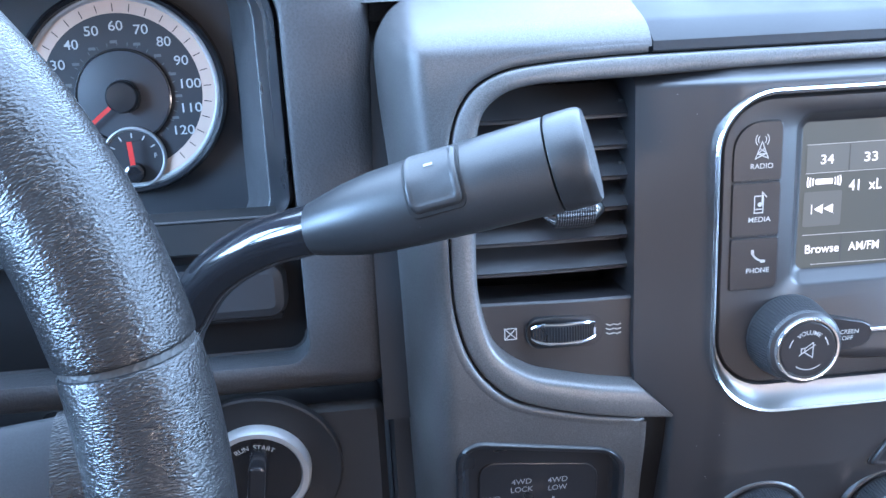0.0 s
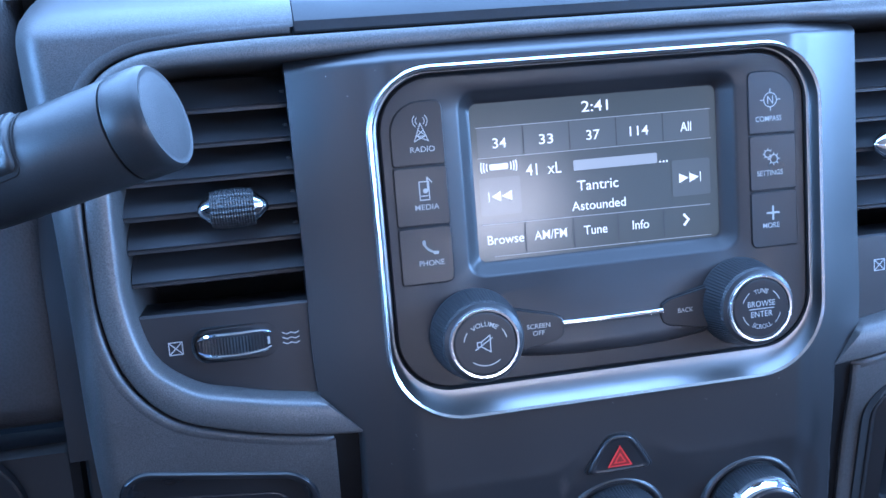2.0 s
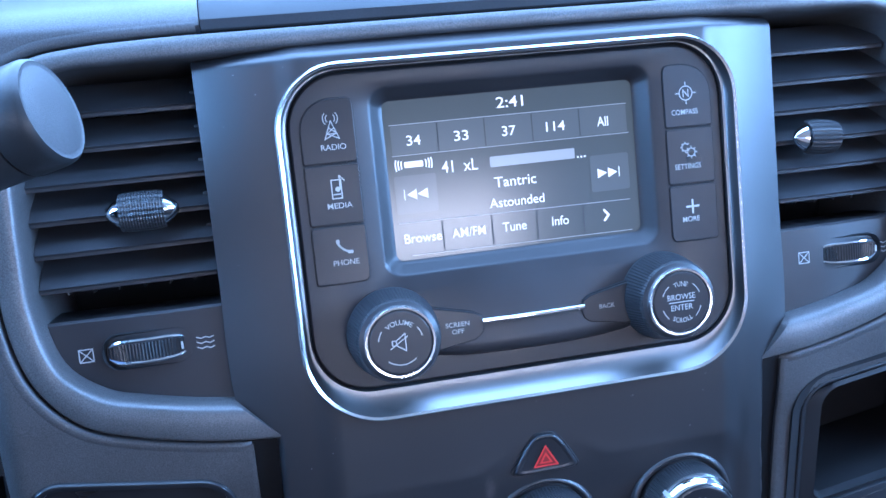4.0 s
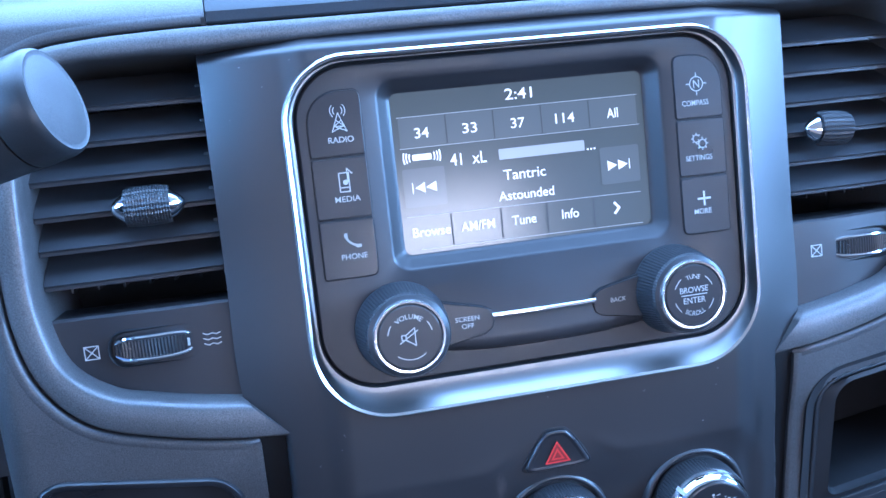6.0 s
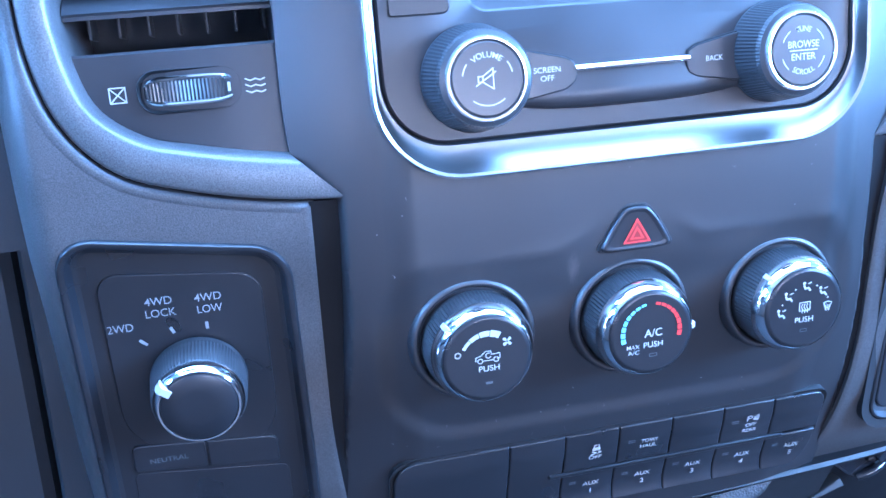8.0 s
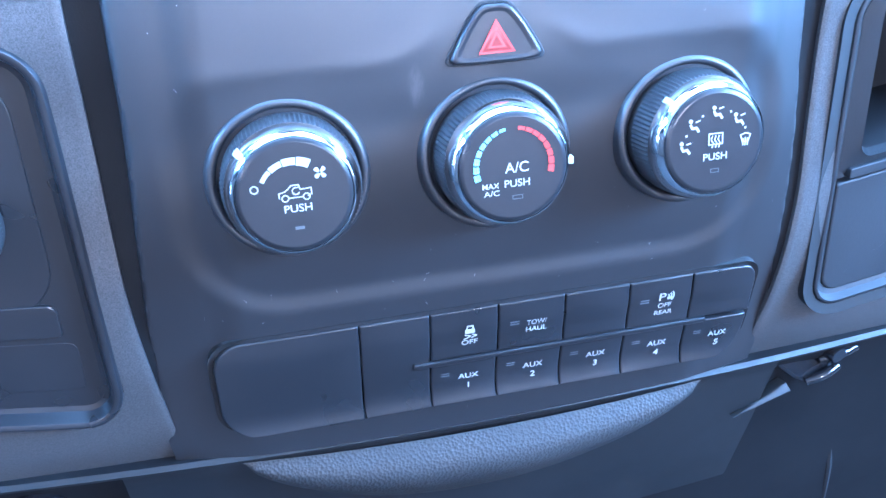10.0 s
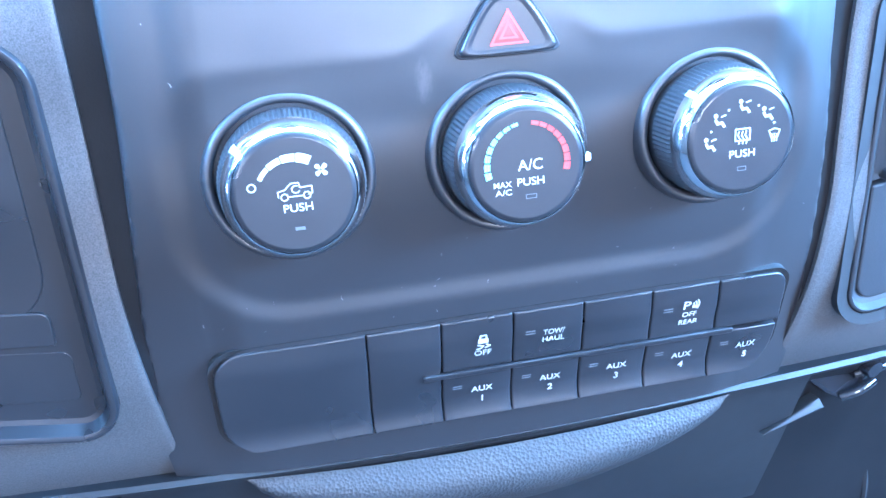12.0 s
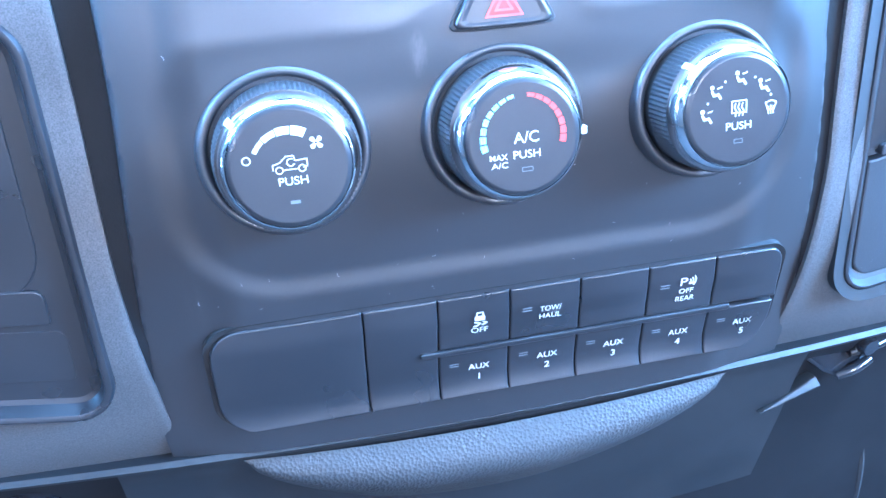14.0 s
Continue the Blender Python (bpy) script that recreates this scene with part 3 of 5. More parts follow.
def radio_knob(x):
    k = part("radio_knob", lathe([(0.0199, 0), (0.0199, 0.0020), (0.0195, 0.0030), (0.0174, 0.0152), (0.0167, 0.0166), (0.0143, 0.0176)], 170, 0.0003, (2, 3), close=False), KNOB, radio, "ribbed black knob", angle=14, at=pose(x, -0.033, -0.0008) @ Matrix.Diagonal((1, 1, 1.10, 1)))
    part("ring", lathe([(0.0151, 0.0164), (0.0151, 0.0181), (0.0145, 0.0190), (0.0137, 0.0189), (0.0132, 0.0180)], 64, close=False), RIM, k, "bright chrome ring")
    part("cap", lathe([(0.0134, 0.0172), (0.0132, 0.0184), (0.0126, 0.0188)], 64), BUTTON, k)
    return k


vol = radio_knob(-0.0622)
lettering("VOLUME", vol, 0, 0, 0.0191, 0.0020, PRINT, 0.0118, bend=0.0084)
part("mute_icon", strokes([[(-0.0035, -0.001), (-0.0018, -0.001), (0.0020, -0.0036), (0.0020, 0.0036), (-0.0018, 0.001), (-0.0035, 0.001), (-0.0035, -0.001)], [(-0.0018, -0.001), (-0.0018, 0.001)], [(-0.0044, -0.0022), (0.003, 0.0024)], arc(0, 0, 0.0092, 232, 308, 12), arc(0, 0, 0.0092, 144, 168, 4), arc(0, 0, 0.0092, 12, 36, 4)], 0.00045, 0.0191), PRINT, vol)
tune = radio_knob(0.0615)
lettering("TUNE", tune, 0, 0, 0.0191, 0.0020, PRINT, 0.0066, bend=0.0080)
lettering("BROWSE", tune, 0, 0.0023, 0.0191, 0.0025, PRINT, 0.0130)
lettering("ENTER", tune, 0, -0.0023, 0.0191, 0.0025, PRINT, 0.0102)
lettering("SCROLL", tune, 0, 0, 0.0191, 0.0020, PRINT, 0.0092, bend=-0.0080)
part("rules", strokes([[(-0.0058, 0), (0.0058, 0)], arc(0, 0, 0.0092, 128, 158, 5), arc(0, 0, 0.0092, 22, 52, 5), arc(0, 0, 0.0092, 198, 226, 5), arc(0, 0, 0.0092, 314, 342, 5)], 0.0004, 0.0191), PRINT, tune)

# ---- hazard switch ----
hz = thing("hazard_switch", upright(0.0003, stack_depth(0, -0.0975), -0.0975, 6), "black triangular hazard switch with a red warning triangle", "switch")
TRI = [tuple(p) for p in smooth_line([(-0.0120, -0.0082), (0.0, -0.0084), (0.0120, -0.0082), (0.0146, -0.0072), (0.0143, -0.0050), (0.0098, 0.0028), (0.0058, 0.0080), (0.0030, 0.0095), (-0.0030, 0.0095), (-0.0058, 0.0080), (-0.0098, 0.0028), (-0.0143, -0.0050), (-0.0146, -0.0072)], 4, True)]
TRI = [(p[0], p[1]) for p in TRI]
def shrunk(loop, f):
    return [(x * f, -0.0008 + (y + 0.0008) * f) for x, y in loop]


part("surround", plate(shrunk(TRI, 1.09), -0.002, 0.0004, 0.0004), GROOVE, hz)
part("button", loft([lift(TRI, -0.001), lift(TRI, 0.0010), lift(shrunk(TRI, 0.97), 0.0018), lift(shrunk(TRI, 0.91), 0.0022), lift(shrunk(TRI, 0.84), 0.0021), lift(shrunk(TRI, 0.76), 0.0017)], cap_last=True), BUTTON, hz, angle=60)
part("warning_tile", plate([(-0.0056, -0.0050), (0.0056, -0.0050), (0.0, 0.0046)], 0.0012, 0.0020, 0.0002), DARKRED, hz, "dark red warning tile")
for outer, inner in ((1.0, 0.80), (0.52, 0.30)):
    part("warning_triangle", loft([[(x * f, -0.0022 + y * f, 0.0022) for x, y in ((-0.0060, -0.0032), (0.0060, -0.0032), (0.0, 0.0072))] for f in (outer, inner)]), RED, hz, "red warning triangle")

# ---- climate knobs ----


def climate_knob(x, group="climate knobs"):
    k = thing("climate_knob", upright(x, 0.0080, -0.1358, 6), "large black climate knob with ribbed grip and chrome ring", "knob", group)
    part("collar", lathe([(0.0263, -0.003), (0.0259, 0.0000), (0.0254, 0.0012), (0.0247, 0.0020), (0.0239, 0.0022), (0.0231, 0.0018), (0.0225, 0.0010), (0.0222, -0.003)], 72, close=False), STACK, k, "raised satin charcoal collar", at=pose(-0.0003, 0.0003, 0), angle=60)
    part("grip", lathe([(0.0214, -0.002), (0.0214, 0.002), (0.0212, 0.0025), (0.0206, 0.0120), (0.0203, 0.0132)], 180, 0.0006, (2, 3), close=False), KNOB, k, "ribbed black grip")
    part("ring", lathe([(0.0206, 0.0128), (0.0204, 0.0141), (0.0194, 0.0164), (0.0184, 0.0181), (0.0178, 0.0186), (0.0174, 0.0178)], 96, close=False), CHROME, k, "bright chrome ring")
    part("cap", lathe([(0.0176, 0.0170), (0.0175, 0.0186), (0.0170, 0.0191), (0.0160, 0.0193)], 72), BUTTON, k)
    return k


def pointer(k, degrees, r=0.0190):
    m = pose(0, 0, 0, 0, 0, degrees - 90)
    part("pointer", loft([lift(box(0, r, 0.0010, 0.0019), 0.0125), lift(box(0, r, 0.0010, 0.0019), 0.0158), lift(box(0, r - 0.0008, 0.0008, 0.0013), 0.0176)], cap_last=True), PRINT, k, "white pointer", at=m)


ZT = 0.0196
k1 = climate_knob(-0.0676)
pointer(k1, 138)
for i in range(4):
    bm = bmesh.new()
    a0, a1 = 151 - 23.0 * i, 151 - 23.0 * i - 21.3
    w0, w1 = 0.00055 + 0.00022 * i, 0.00055 + 0.00022 * (i + 1)
    inner, outer = arc(0, 0, 0.0104 - w0, a0, a1, 6), arc(0, 0, 0.0104 + w1, a0, a1, 6)
    bm.faces.new([bm.verts.new((x, y, ZT)) for x, y in inner + outer[::-1]])
    part("fan_bar", bm, PRINT, k1)
part("off_mark", strokes([arc(-0.0116, 0.0032, 0.0011, 0, 360, 14)], 0.0004, ZT), PRINT, k1)
bm = bmesh.new()
for a in (45, 135, 225, 315):
    c, q = math.cos(radians(a)), math.sin(radians(a))
    patch([(0.0080 + u * c - v * q, 0.0062 + u * q + v * c) for u, v in ((0.0003, -0.0003), (0.0016, -0.0007), (0.0021, -0.0002), (0.0020, 0.0006), (0.0012, 0.0006), (0.0003, 0.0003))], ZT, bm)
part("fan_icon", bm, PRINT, k1)
part("truck_icon", strokes([[(-0.0054, -0.0026), (-0.0054, -0.001), (-0.0032, -0.0004), (-0.0012, 0.0014), (0.0012, 0.0014), (0.0016, -0.0002), (0.0052, 0.0), (0.0052, -0.0022), (0.004, -0.0026)], [(-0.0022, -0.0028), (0.0022, -0.0028)], arc(-0.0035, -0.0028, 0.0011, 0, 360, 10), arc(0.0035, -0.0028, 0.0011, 0, 360, 10), arc(0.0002, -0.0006, 0.0012, 60, 330, 8)], 0.00038, ZT), PRINT, k1, at=pose(0.0002, 0.0020, 0.1 * ZT) @ Matrix.Scale(0.9, 4))
lettering("PUSH", k1, 0.0005, -0.0038, ZT, 0.0023, PRINT, 0.0082)
part("lamp_window", patch(box(0.0003, -0.0100, 0.0014, 0.0005), ZT), GREYPRINT, k1)

k2 = climate_knob(0.0)
pointer(k2, -2)
for mat, spans, name in ((BLUE, [(196 - 12.2 * i, 196 - 12.2 * i - 9.4) for i in range(8)], "cold_bar"), (RED, [(82 - 12.2 * i, 82 - 12.2 * i - 10.2) for i in range(8)], "warm_bar")):
    for i, (a0, a1) in enumerate(spans):
        bm = bmesh.new()
        w = (0.0012 - 0.00009 * i) if mat is BLUE else 0.0007 + 0.00007 * i
        bm.faces.new([bm.verts.new((x, y, ZT)) for x, y in arc(0, 0.0004, 0.0124 - w, a0, a1, 5) + arc(0, 0.0004, 0.0124 + w * 0.6, a1, a0, 5)])
        part(name, bm, mat, k2)
lettering("A/C", k2, 0.0008, 0.0002, ZT, 0.0032, PRINT, 0.0076)
lettering("PUSH", k2, 0.0008, -0.0048, ZT, 0.0023, PRINT, 0.0082)
lettering("MAX", k2, -0.0078, -0.0050, ZT, 0.0017, PRINT, 0.0054)
lettering("A/C", k2, -0.0076, -0.0074, ZT, 0.0017, PRINT, 0.0050)
part("lamp_window", strokes([[(-0.0008, -0.0100), (0.0024, -0.0100), (0.0024, -0.0088), (-0.0008, -0.0088), (-0.0008, -0.0100)]], 0.00025, ZT), GREYPRINT, k2)

k3 = climate_knob(0.0683)
pointer(k3, 136)
for x, y in ((-0.0108, -0.0010), (-0.0078, 0.0060), (0.0003, 0.0096), (0.0080, 0.0066)):
    bm = bmesh.new()
    strokes([[(x - 0.0012, y + 0.0006), (x - 0.0006, y - 0.0006), (x + 0.0008, y - 0.0004), (x + 0.0016, y - 0.0016)]], 0.0008, ZT, bm)
    patch(arc(x - 0.0012, y + 0.0018, 0.0007, 0, 320, 8), ZT, bm)
    strokes([[(x + 0.0006, y + 0.0014), (x + 0.0020, y + 0.0018)]], 0.0004, ZT, bm)
    part("air_icon", bm, PRINT, k3)
for x, y in ((-0.0104, 0.0032), (-0.0048, 0.0092), (0.0050, 0.0096), (0.0104, 0.0038)):
    part("scale_dot", patch(arc(x, y, 0.0004, 0, 320, 6), ZT), PRINT, k3)
bm = bmesh.new()
strokes([[(x, y + 0.0018) for x, y in line] for line in ([(0.0088, -0.0004), (0.0096, -0.0026), (0.0116, -0.0026), (0.0124, -0.0004), (0.0106, 0.0002), (0.0088, -0.0004)], [(0.0098, -0.0038), (0.0098, -0.0016)], [(0.0106, -0.0038), (0.0106, -0.0014)], [(0.0114, -0.0038), (0.0114, -0.0016)])], 0.0004, ZT, bm)
part("windscreen_icon", bm, PRINT, k3)
part("defrost_icon", strokes([[(-0.0024, -0.002), (0.0024, -0.002), (0.0024, 0.0016), (-0.0024, 0.0016), (-0.0024, -0.002)]] + [[(x, -0.003), (x + 0.0004, -0.0016), (x - 0.0004, -0.0004), (x, 0.0008)] for x in (-0.0012, 0, 0.0012)], 0.0004, ZT), PRINT, k3, at=pose(0, 0.0014, 0))
lettering("PUSH", k3, 0.0, -0.0046, ZT, 0.0023, PRINT, 0.0084)
part("lamp_window", strokes([[(-0.0014, -0.0100), (0.0014, -0.0100), (0.0014, -0.0088), (-0.0014, -0.0088), (-0.0014, -0.0100)]], 0.00025, ZT), GREYPRINT, k3)

rng = random.Random(11)
bm = bmesh.new()
for i in range(26):
    x, z = rng.uniform(-0.105, 0.105), rng.choice((rng.uniform(-0.19, -0.165), rng.uniform(-0.108, -0.07), rng.uniform(-0.19, -0.07)))
    if rr_distance(x, z, 0, 0.0064, 0.106, 0.080, 0.03) < 0 or min(math.hypot(x - c, z + 0.1358) for c in (-0.0676, 0.0, 0.0683)) < 0.030:
        continue
    turn, size = rng.uniform(0, 6.28), rng.uniform(0.00025, 0.0007)
    line = [(x + size * u * math.cos(turn) - size * bow * math.sin(turn), stack_depth(x, z) - 0.0003, z + size * u * math.sin(turn) + size * bow * math.cos(turn)) for u, bow in ((-1, 0), (0, rng.uniform(-0.5, 0.5)), (1, 0))]
    tube(line, 0.000045, 4, 2, bm)
lint = setting("lint", bm, PRINT, "pale lint fibres lying on the centre stack", "lint")
tagged(lint, "pale lint fibres lying on the centre stack", "lint", kind="stuff")

# ---- switch bank ----
bank = thing("switch_bank", upright(0.0, 0.0405, -0.2165, 24), "black switch bank with blank covers and auxiliary keys", "switch bank")
BANK = rrect(0.0035, 0.0008, 0.1062, 0.0230, (0.006, 0.010, 0.012, 0.014), 8)
part("surround", loft([lift(inset(BANK, -0.0012), -0.006), lift(inset(BANK, -0.0012), 0.0), lift(inset(BANK, -0.0002), -0.0004), lift(inset(BANK, 0.001), -0.0008)], cap_last=True), GROOVE, bank)


def bank_key(x0, x1, y0, y1, r=(0.0006,) * 4):
    """A key whose top rolls back and whose foot kicks out a little."""
    cx, cy, hx, hy = (x0 + x1) / 2, (y0 + y1) / 2, (x1 - x0) / 2 - 0.00018, (y1 - y0) / 2 - 0.00018

    def ring(d, z):
        return lift(rrect(cx, cy, hx - d, hy - d, [max(q - d, 0.0003) for q in r], 6), z)

    bm = loft([ring(0, -0.001), ring(0, 0.0015), ring(0.00015, 0.0018), ring(0.0004, 0.0020), ring(0.0009, 0.0021)], cap_last=True)
    for i in range(1, 26):
        y = y0 + (y1 - y0) * i / 26
        bmesh.ops.bisect_plane(bm, geom=bm.verts[:] + bm.edges[:] + bm.faces[:], plane_co=(0, y, 0), plane_no=(0, 1, 0))
    bmesh.ops.triangulate(bm, faces=[f for f in bm.faces if len(f.verts) > 4])
    for v in bm.verts:
        v.co.z += 0.0034 * max(0.0, (-0.0110 - v.co.y) / 0.0106) ** 2 - 0.0014 * ease(0.0090, 0.0232, v.co.y) ** 2
        if y0 > 0:
            v.co.z += 0.0006 * ease(0.0090, 0.0012, v.co.y)
    return part("key", bm, BUTTON, bank, angle=32)


XS = (-0.1022, -0.0495, -0.0232, 0.0030, 0.0293, 0.0556, 0.0820, 0.1092)
bank_key(XS[0], XS[1], -0.0216, 0.0232, (0.0006, 0.0110, 0.0125, 0.0006))
bank_key(XS[1], XS[2], -0.0216, 0.0232)
KT = 0.0026


for i in range(2, 7):
    up = bank_key(XS[i], XS[i + 1], 0.0012, 0.0232, (0.0055 if i == 6 else 0.0006, 0.0006, 0.0006, 0.0006))
    low = bank_key(XS[i], XS[i + 1], -0.0216, -0.0012, (0.0006, 0.0006, 0.0006, 0.0135 if i == 6 else 0.0006))
    cx = (XS[i] + XS[i + 1]) / 2 + 0.0018
    lettering("AUX", low, cx, -0.0092, KT, 0.0026, PRINT, 0.0080)
    lettering(str(i - 1), low, cx, -0.0136, KT + 0.0007, 0.0029, PRINT, bold=0.014)
    part("lamp", strokes([[(cx - 0.0108, -0.0066), (cx - 0.0078, -0.0066)], [(cx - 0.0108, -0.0077), (cx - 0.0078, -0.0077)]], 0.0005, KT), GREYPRINT, low)
    if i == 2:
        lettering("OFF", up, cx, 0.0086, KT, 0.0023, PRINT, 0.0062)
        part("skid_icon", strokes([[(cx - 0.0013, 0.0128), (cx - 0.001, 0.0148), (cx + 0.001, 0.0148), (cx + 0.0013, 0.0128)], [(cx - 0.0018, 0.0105), (cx + 0.0002, 0.0098), (cx - 0.001, 0.0088), (cx - 0.0022, 0.0086)], [(cx + 0.0012, 0.0105), (cx + 0.0026, 0.0098), (cx + 0.0008, 0.009)]], 0.0006, KT, patch(rrect(cx, 0.0122, 0.0019, 0.0011, 0.0004, 2), KT)), PRINT, up, at=pose(0, 0.0018, 0))
    if i == 3:
        lettering("TOW/", up, cx, 0.0136, KT, 0.0023, PRINT, 0.0080)
        lettering("HAUL", up, cx, 0.0102, KT, 0.0023, PRINT, 0.0082)
    if i == 5:
        lettering("P", up, cx - 0.0014, 0.0156, KT, 0.0036, PRINT, 0.0028)
        part("sensor_icon", strokes([arc(cx - 0.0002, 0.0138, r, -35, 35, 5) for r in (0.0014, 0.0024, 0.0034)], 0.0006, KT, patch(box(cx + 0.0018, 0.0128, 0.0012, 0.0006), KT)), PRINT, up, at=pose(0, 0.0018, 0))
        lettering("OFF", up, cx, 0.0112, KT, 0.0022, PRINT, 0.0056)
        lettering("REAR", up, cx, 0.0076, KT, 0.0022, PRINT, 0.0074)
    if i in (3, 5):
        part("lamp", strokes([[(cx - 0.0104, 0.0150), (cx - 0.0072, 0.0150)], [(cx - 0.0104, 0.0138), (cx - 0.0072, 0.0138)]], 0.0006, KT), GREYPRINT, up)
part("divider", plate(rrect(0.030, -0.0001, 0.0602, 0.0012, 0.0011, 5), 0.0, 0.0034, 0.0005), BUTTON, bank)

# ---- fascia either side, silver trim, vents ----
TRIM_OUT = [(-0.1118, -0.0735), (-0.14, -0.0705), (-0.17, -0.0640), (-0.193, -0.0552), (-0.209, -0.037), (-0.2162, -0.012), (-0.2172, 0.02), (-0.216, 0.05), (-0.2138, 0.071), (-0.206, 0.086), (-0.192, 0.094), (-0.173, 0.0968), (-0.15, 0.098), (-0.1275, 0.0985), (-0.06, 0.0987), (0.0, 0.0988)]
TRIM_IN = [(-0.1315, -0.0545), (-0.148, -0.0518), (-0.166, -0.0480), (-0.1825, -0.0434), (-0.1978, -0.0305), (-0.2043, -0.006), (-0.2048, 0.017), (-0.2040, 0.045), (-0.2012, 0.073), (-0.1918, 0.084), (-0.178, 0.0878), (-0.163, 0.0883), (-0.148, 0.0885), (-0.131, 0.0887), (-0.06, 0.0905), (0.0, 0.0908)]


def mirrored(points):
    return list(points) + [(-x, z) for x, z in reversed(points[:-1])]


def vent_trim():
    a = [Vector((x, z, 0)) for x, z in mirrored(TRIM_OUT)]
    b = [Vector((x, z, 0)) for x, z in mirrored(TRIM_IN)]
    a, b = smooth_line(a, 6), smooth_line(b, 6)
    loops = []
    for s, y in ((0.0, 0.0115), (0.02, 0.0080), (0.05, 0.0068), (0.11, 0.0063), (0.45, 0.0056), (0.74, 0.0056), (0.86, 0.0066), (0.95, 0.0098), (1.0, 0.016), (1.0, 0.085)):
        row = [((p + (q - p) * s).x, y + 0.0035 * ease(0.16, 0.25, abs((p + (q - p) * s).x)), (p + (q - p) * s).y) for p, q in zip(a, b)]
        # the two ends turn back against the stack
        loops.append([(row[0][0], row[0][1] + 0.02, row[0][2])] + row + [(row[-1][0], row[-1][1] + 0.02, row[-1][2])])
    bm = loft(loops, closed=False)
    return setting("dash_trim", bm, TRIM, "silver-grey painted trim band around both air vents", "dash trim", angle=50)


vent_trim()


def outset_line(points, d):
    """The open line moved to its left by d."""
    out = []
    for i, p in enumerate(points):
        e = points[min(i + 1, len(points) - 1)] - points[max(i - 1, 0)]
        e.normalize()
        out.append(p + Vector((e.y, -e.x, 0)) * d)
    return out


FASCIA_EDGE = curve_through([(-0.26, 0.2325), (-0.2, 0.2340), (-0.1, 0.2362), (0.0, 0.2378), (0.05, 0.2398), (0.085, 0.2428), (0.104, 0.2435), (0.14, 0.2435)])


def inner_edge(z):
    return 0.1188 + 0.0072 * ease(-0.262, -0.160, z)


def fascia_depth(x, z):
    y = SIDE_LINE(min(z, 0.09))
    # the top breaks back in two facets
    y += 1.25 * hinge(z, 0.1055, 0.0045) + 1.2 * hinge(z, 0.1128, 0.0016)
    a = abs(x)
    if a > 0.2:
        y += 0.048 * ((a - 0.222 + 0.2435 - FASCIA_EDGE(z)) / 0.0215) ** 2.8 if a > 0.222 - 0.2435 + FASCIA_EDGE(z) else 0.0
    edge = inner_edge(z) + 0.0010
    if z < 0.1 and a < edge:
        y += 0.0006 * ((edge - a) / 0.0010) ** 2
    return y


def fascia_lip(side):
    """The rolled edge of the fascia along the trim, with the dark gap beside it."""
    line = smooth_line([Vector((x, z, 0)) for x, z in TRIM_OUT[:14]], 6)
    for name, mat, steps, label in (("fascia_lip", FASCIA, ((-0.0070, 0.0006), (-0.0050, -0.0004), (-0.0030, -0.0005), (-0.0014, -0.0003), (-0.0008, 0.0008), (-0.0007, 0.005)), "rolled graphite edge of the fascia along the vent trim"), ("seam_gap", GROOVE, ((-0.0012, 0.0046), (0.0014, 0.0046)), "dark seam between fascia and vent trim")):
        loops = [[(p.x * -side, fascia_depth(p.x, p.y) + y + 0.0004, p.y) for p in outset_line(line, d)[3:]] for d, y in steps]
        setting(name, loft(loops, closed=False), mat, label, "dash trim", angle=60)


fascia_lip(-1)
fascia_lip(1)


def inside(poly, x, z):
    hit = False
    for (ax, az), (bx, bz) in zip(poly, poly[1:] + poly[:1]):
        if (az > z) != (bz > z) and x < ax + (z - az) / (bz - az) * (bx - ax):
            hit = not hit
    return hit


VENT_HOLE = [(p.x, p.y) for p in outset_line(smooth_line([Vector((x, z, 0)) for x, z in TRIM_OUT[:14]], 6), -0.0036)] + [(-0.10, 0.094), (-0.10, -0.064)]


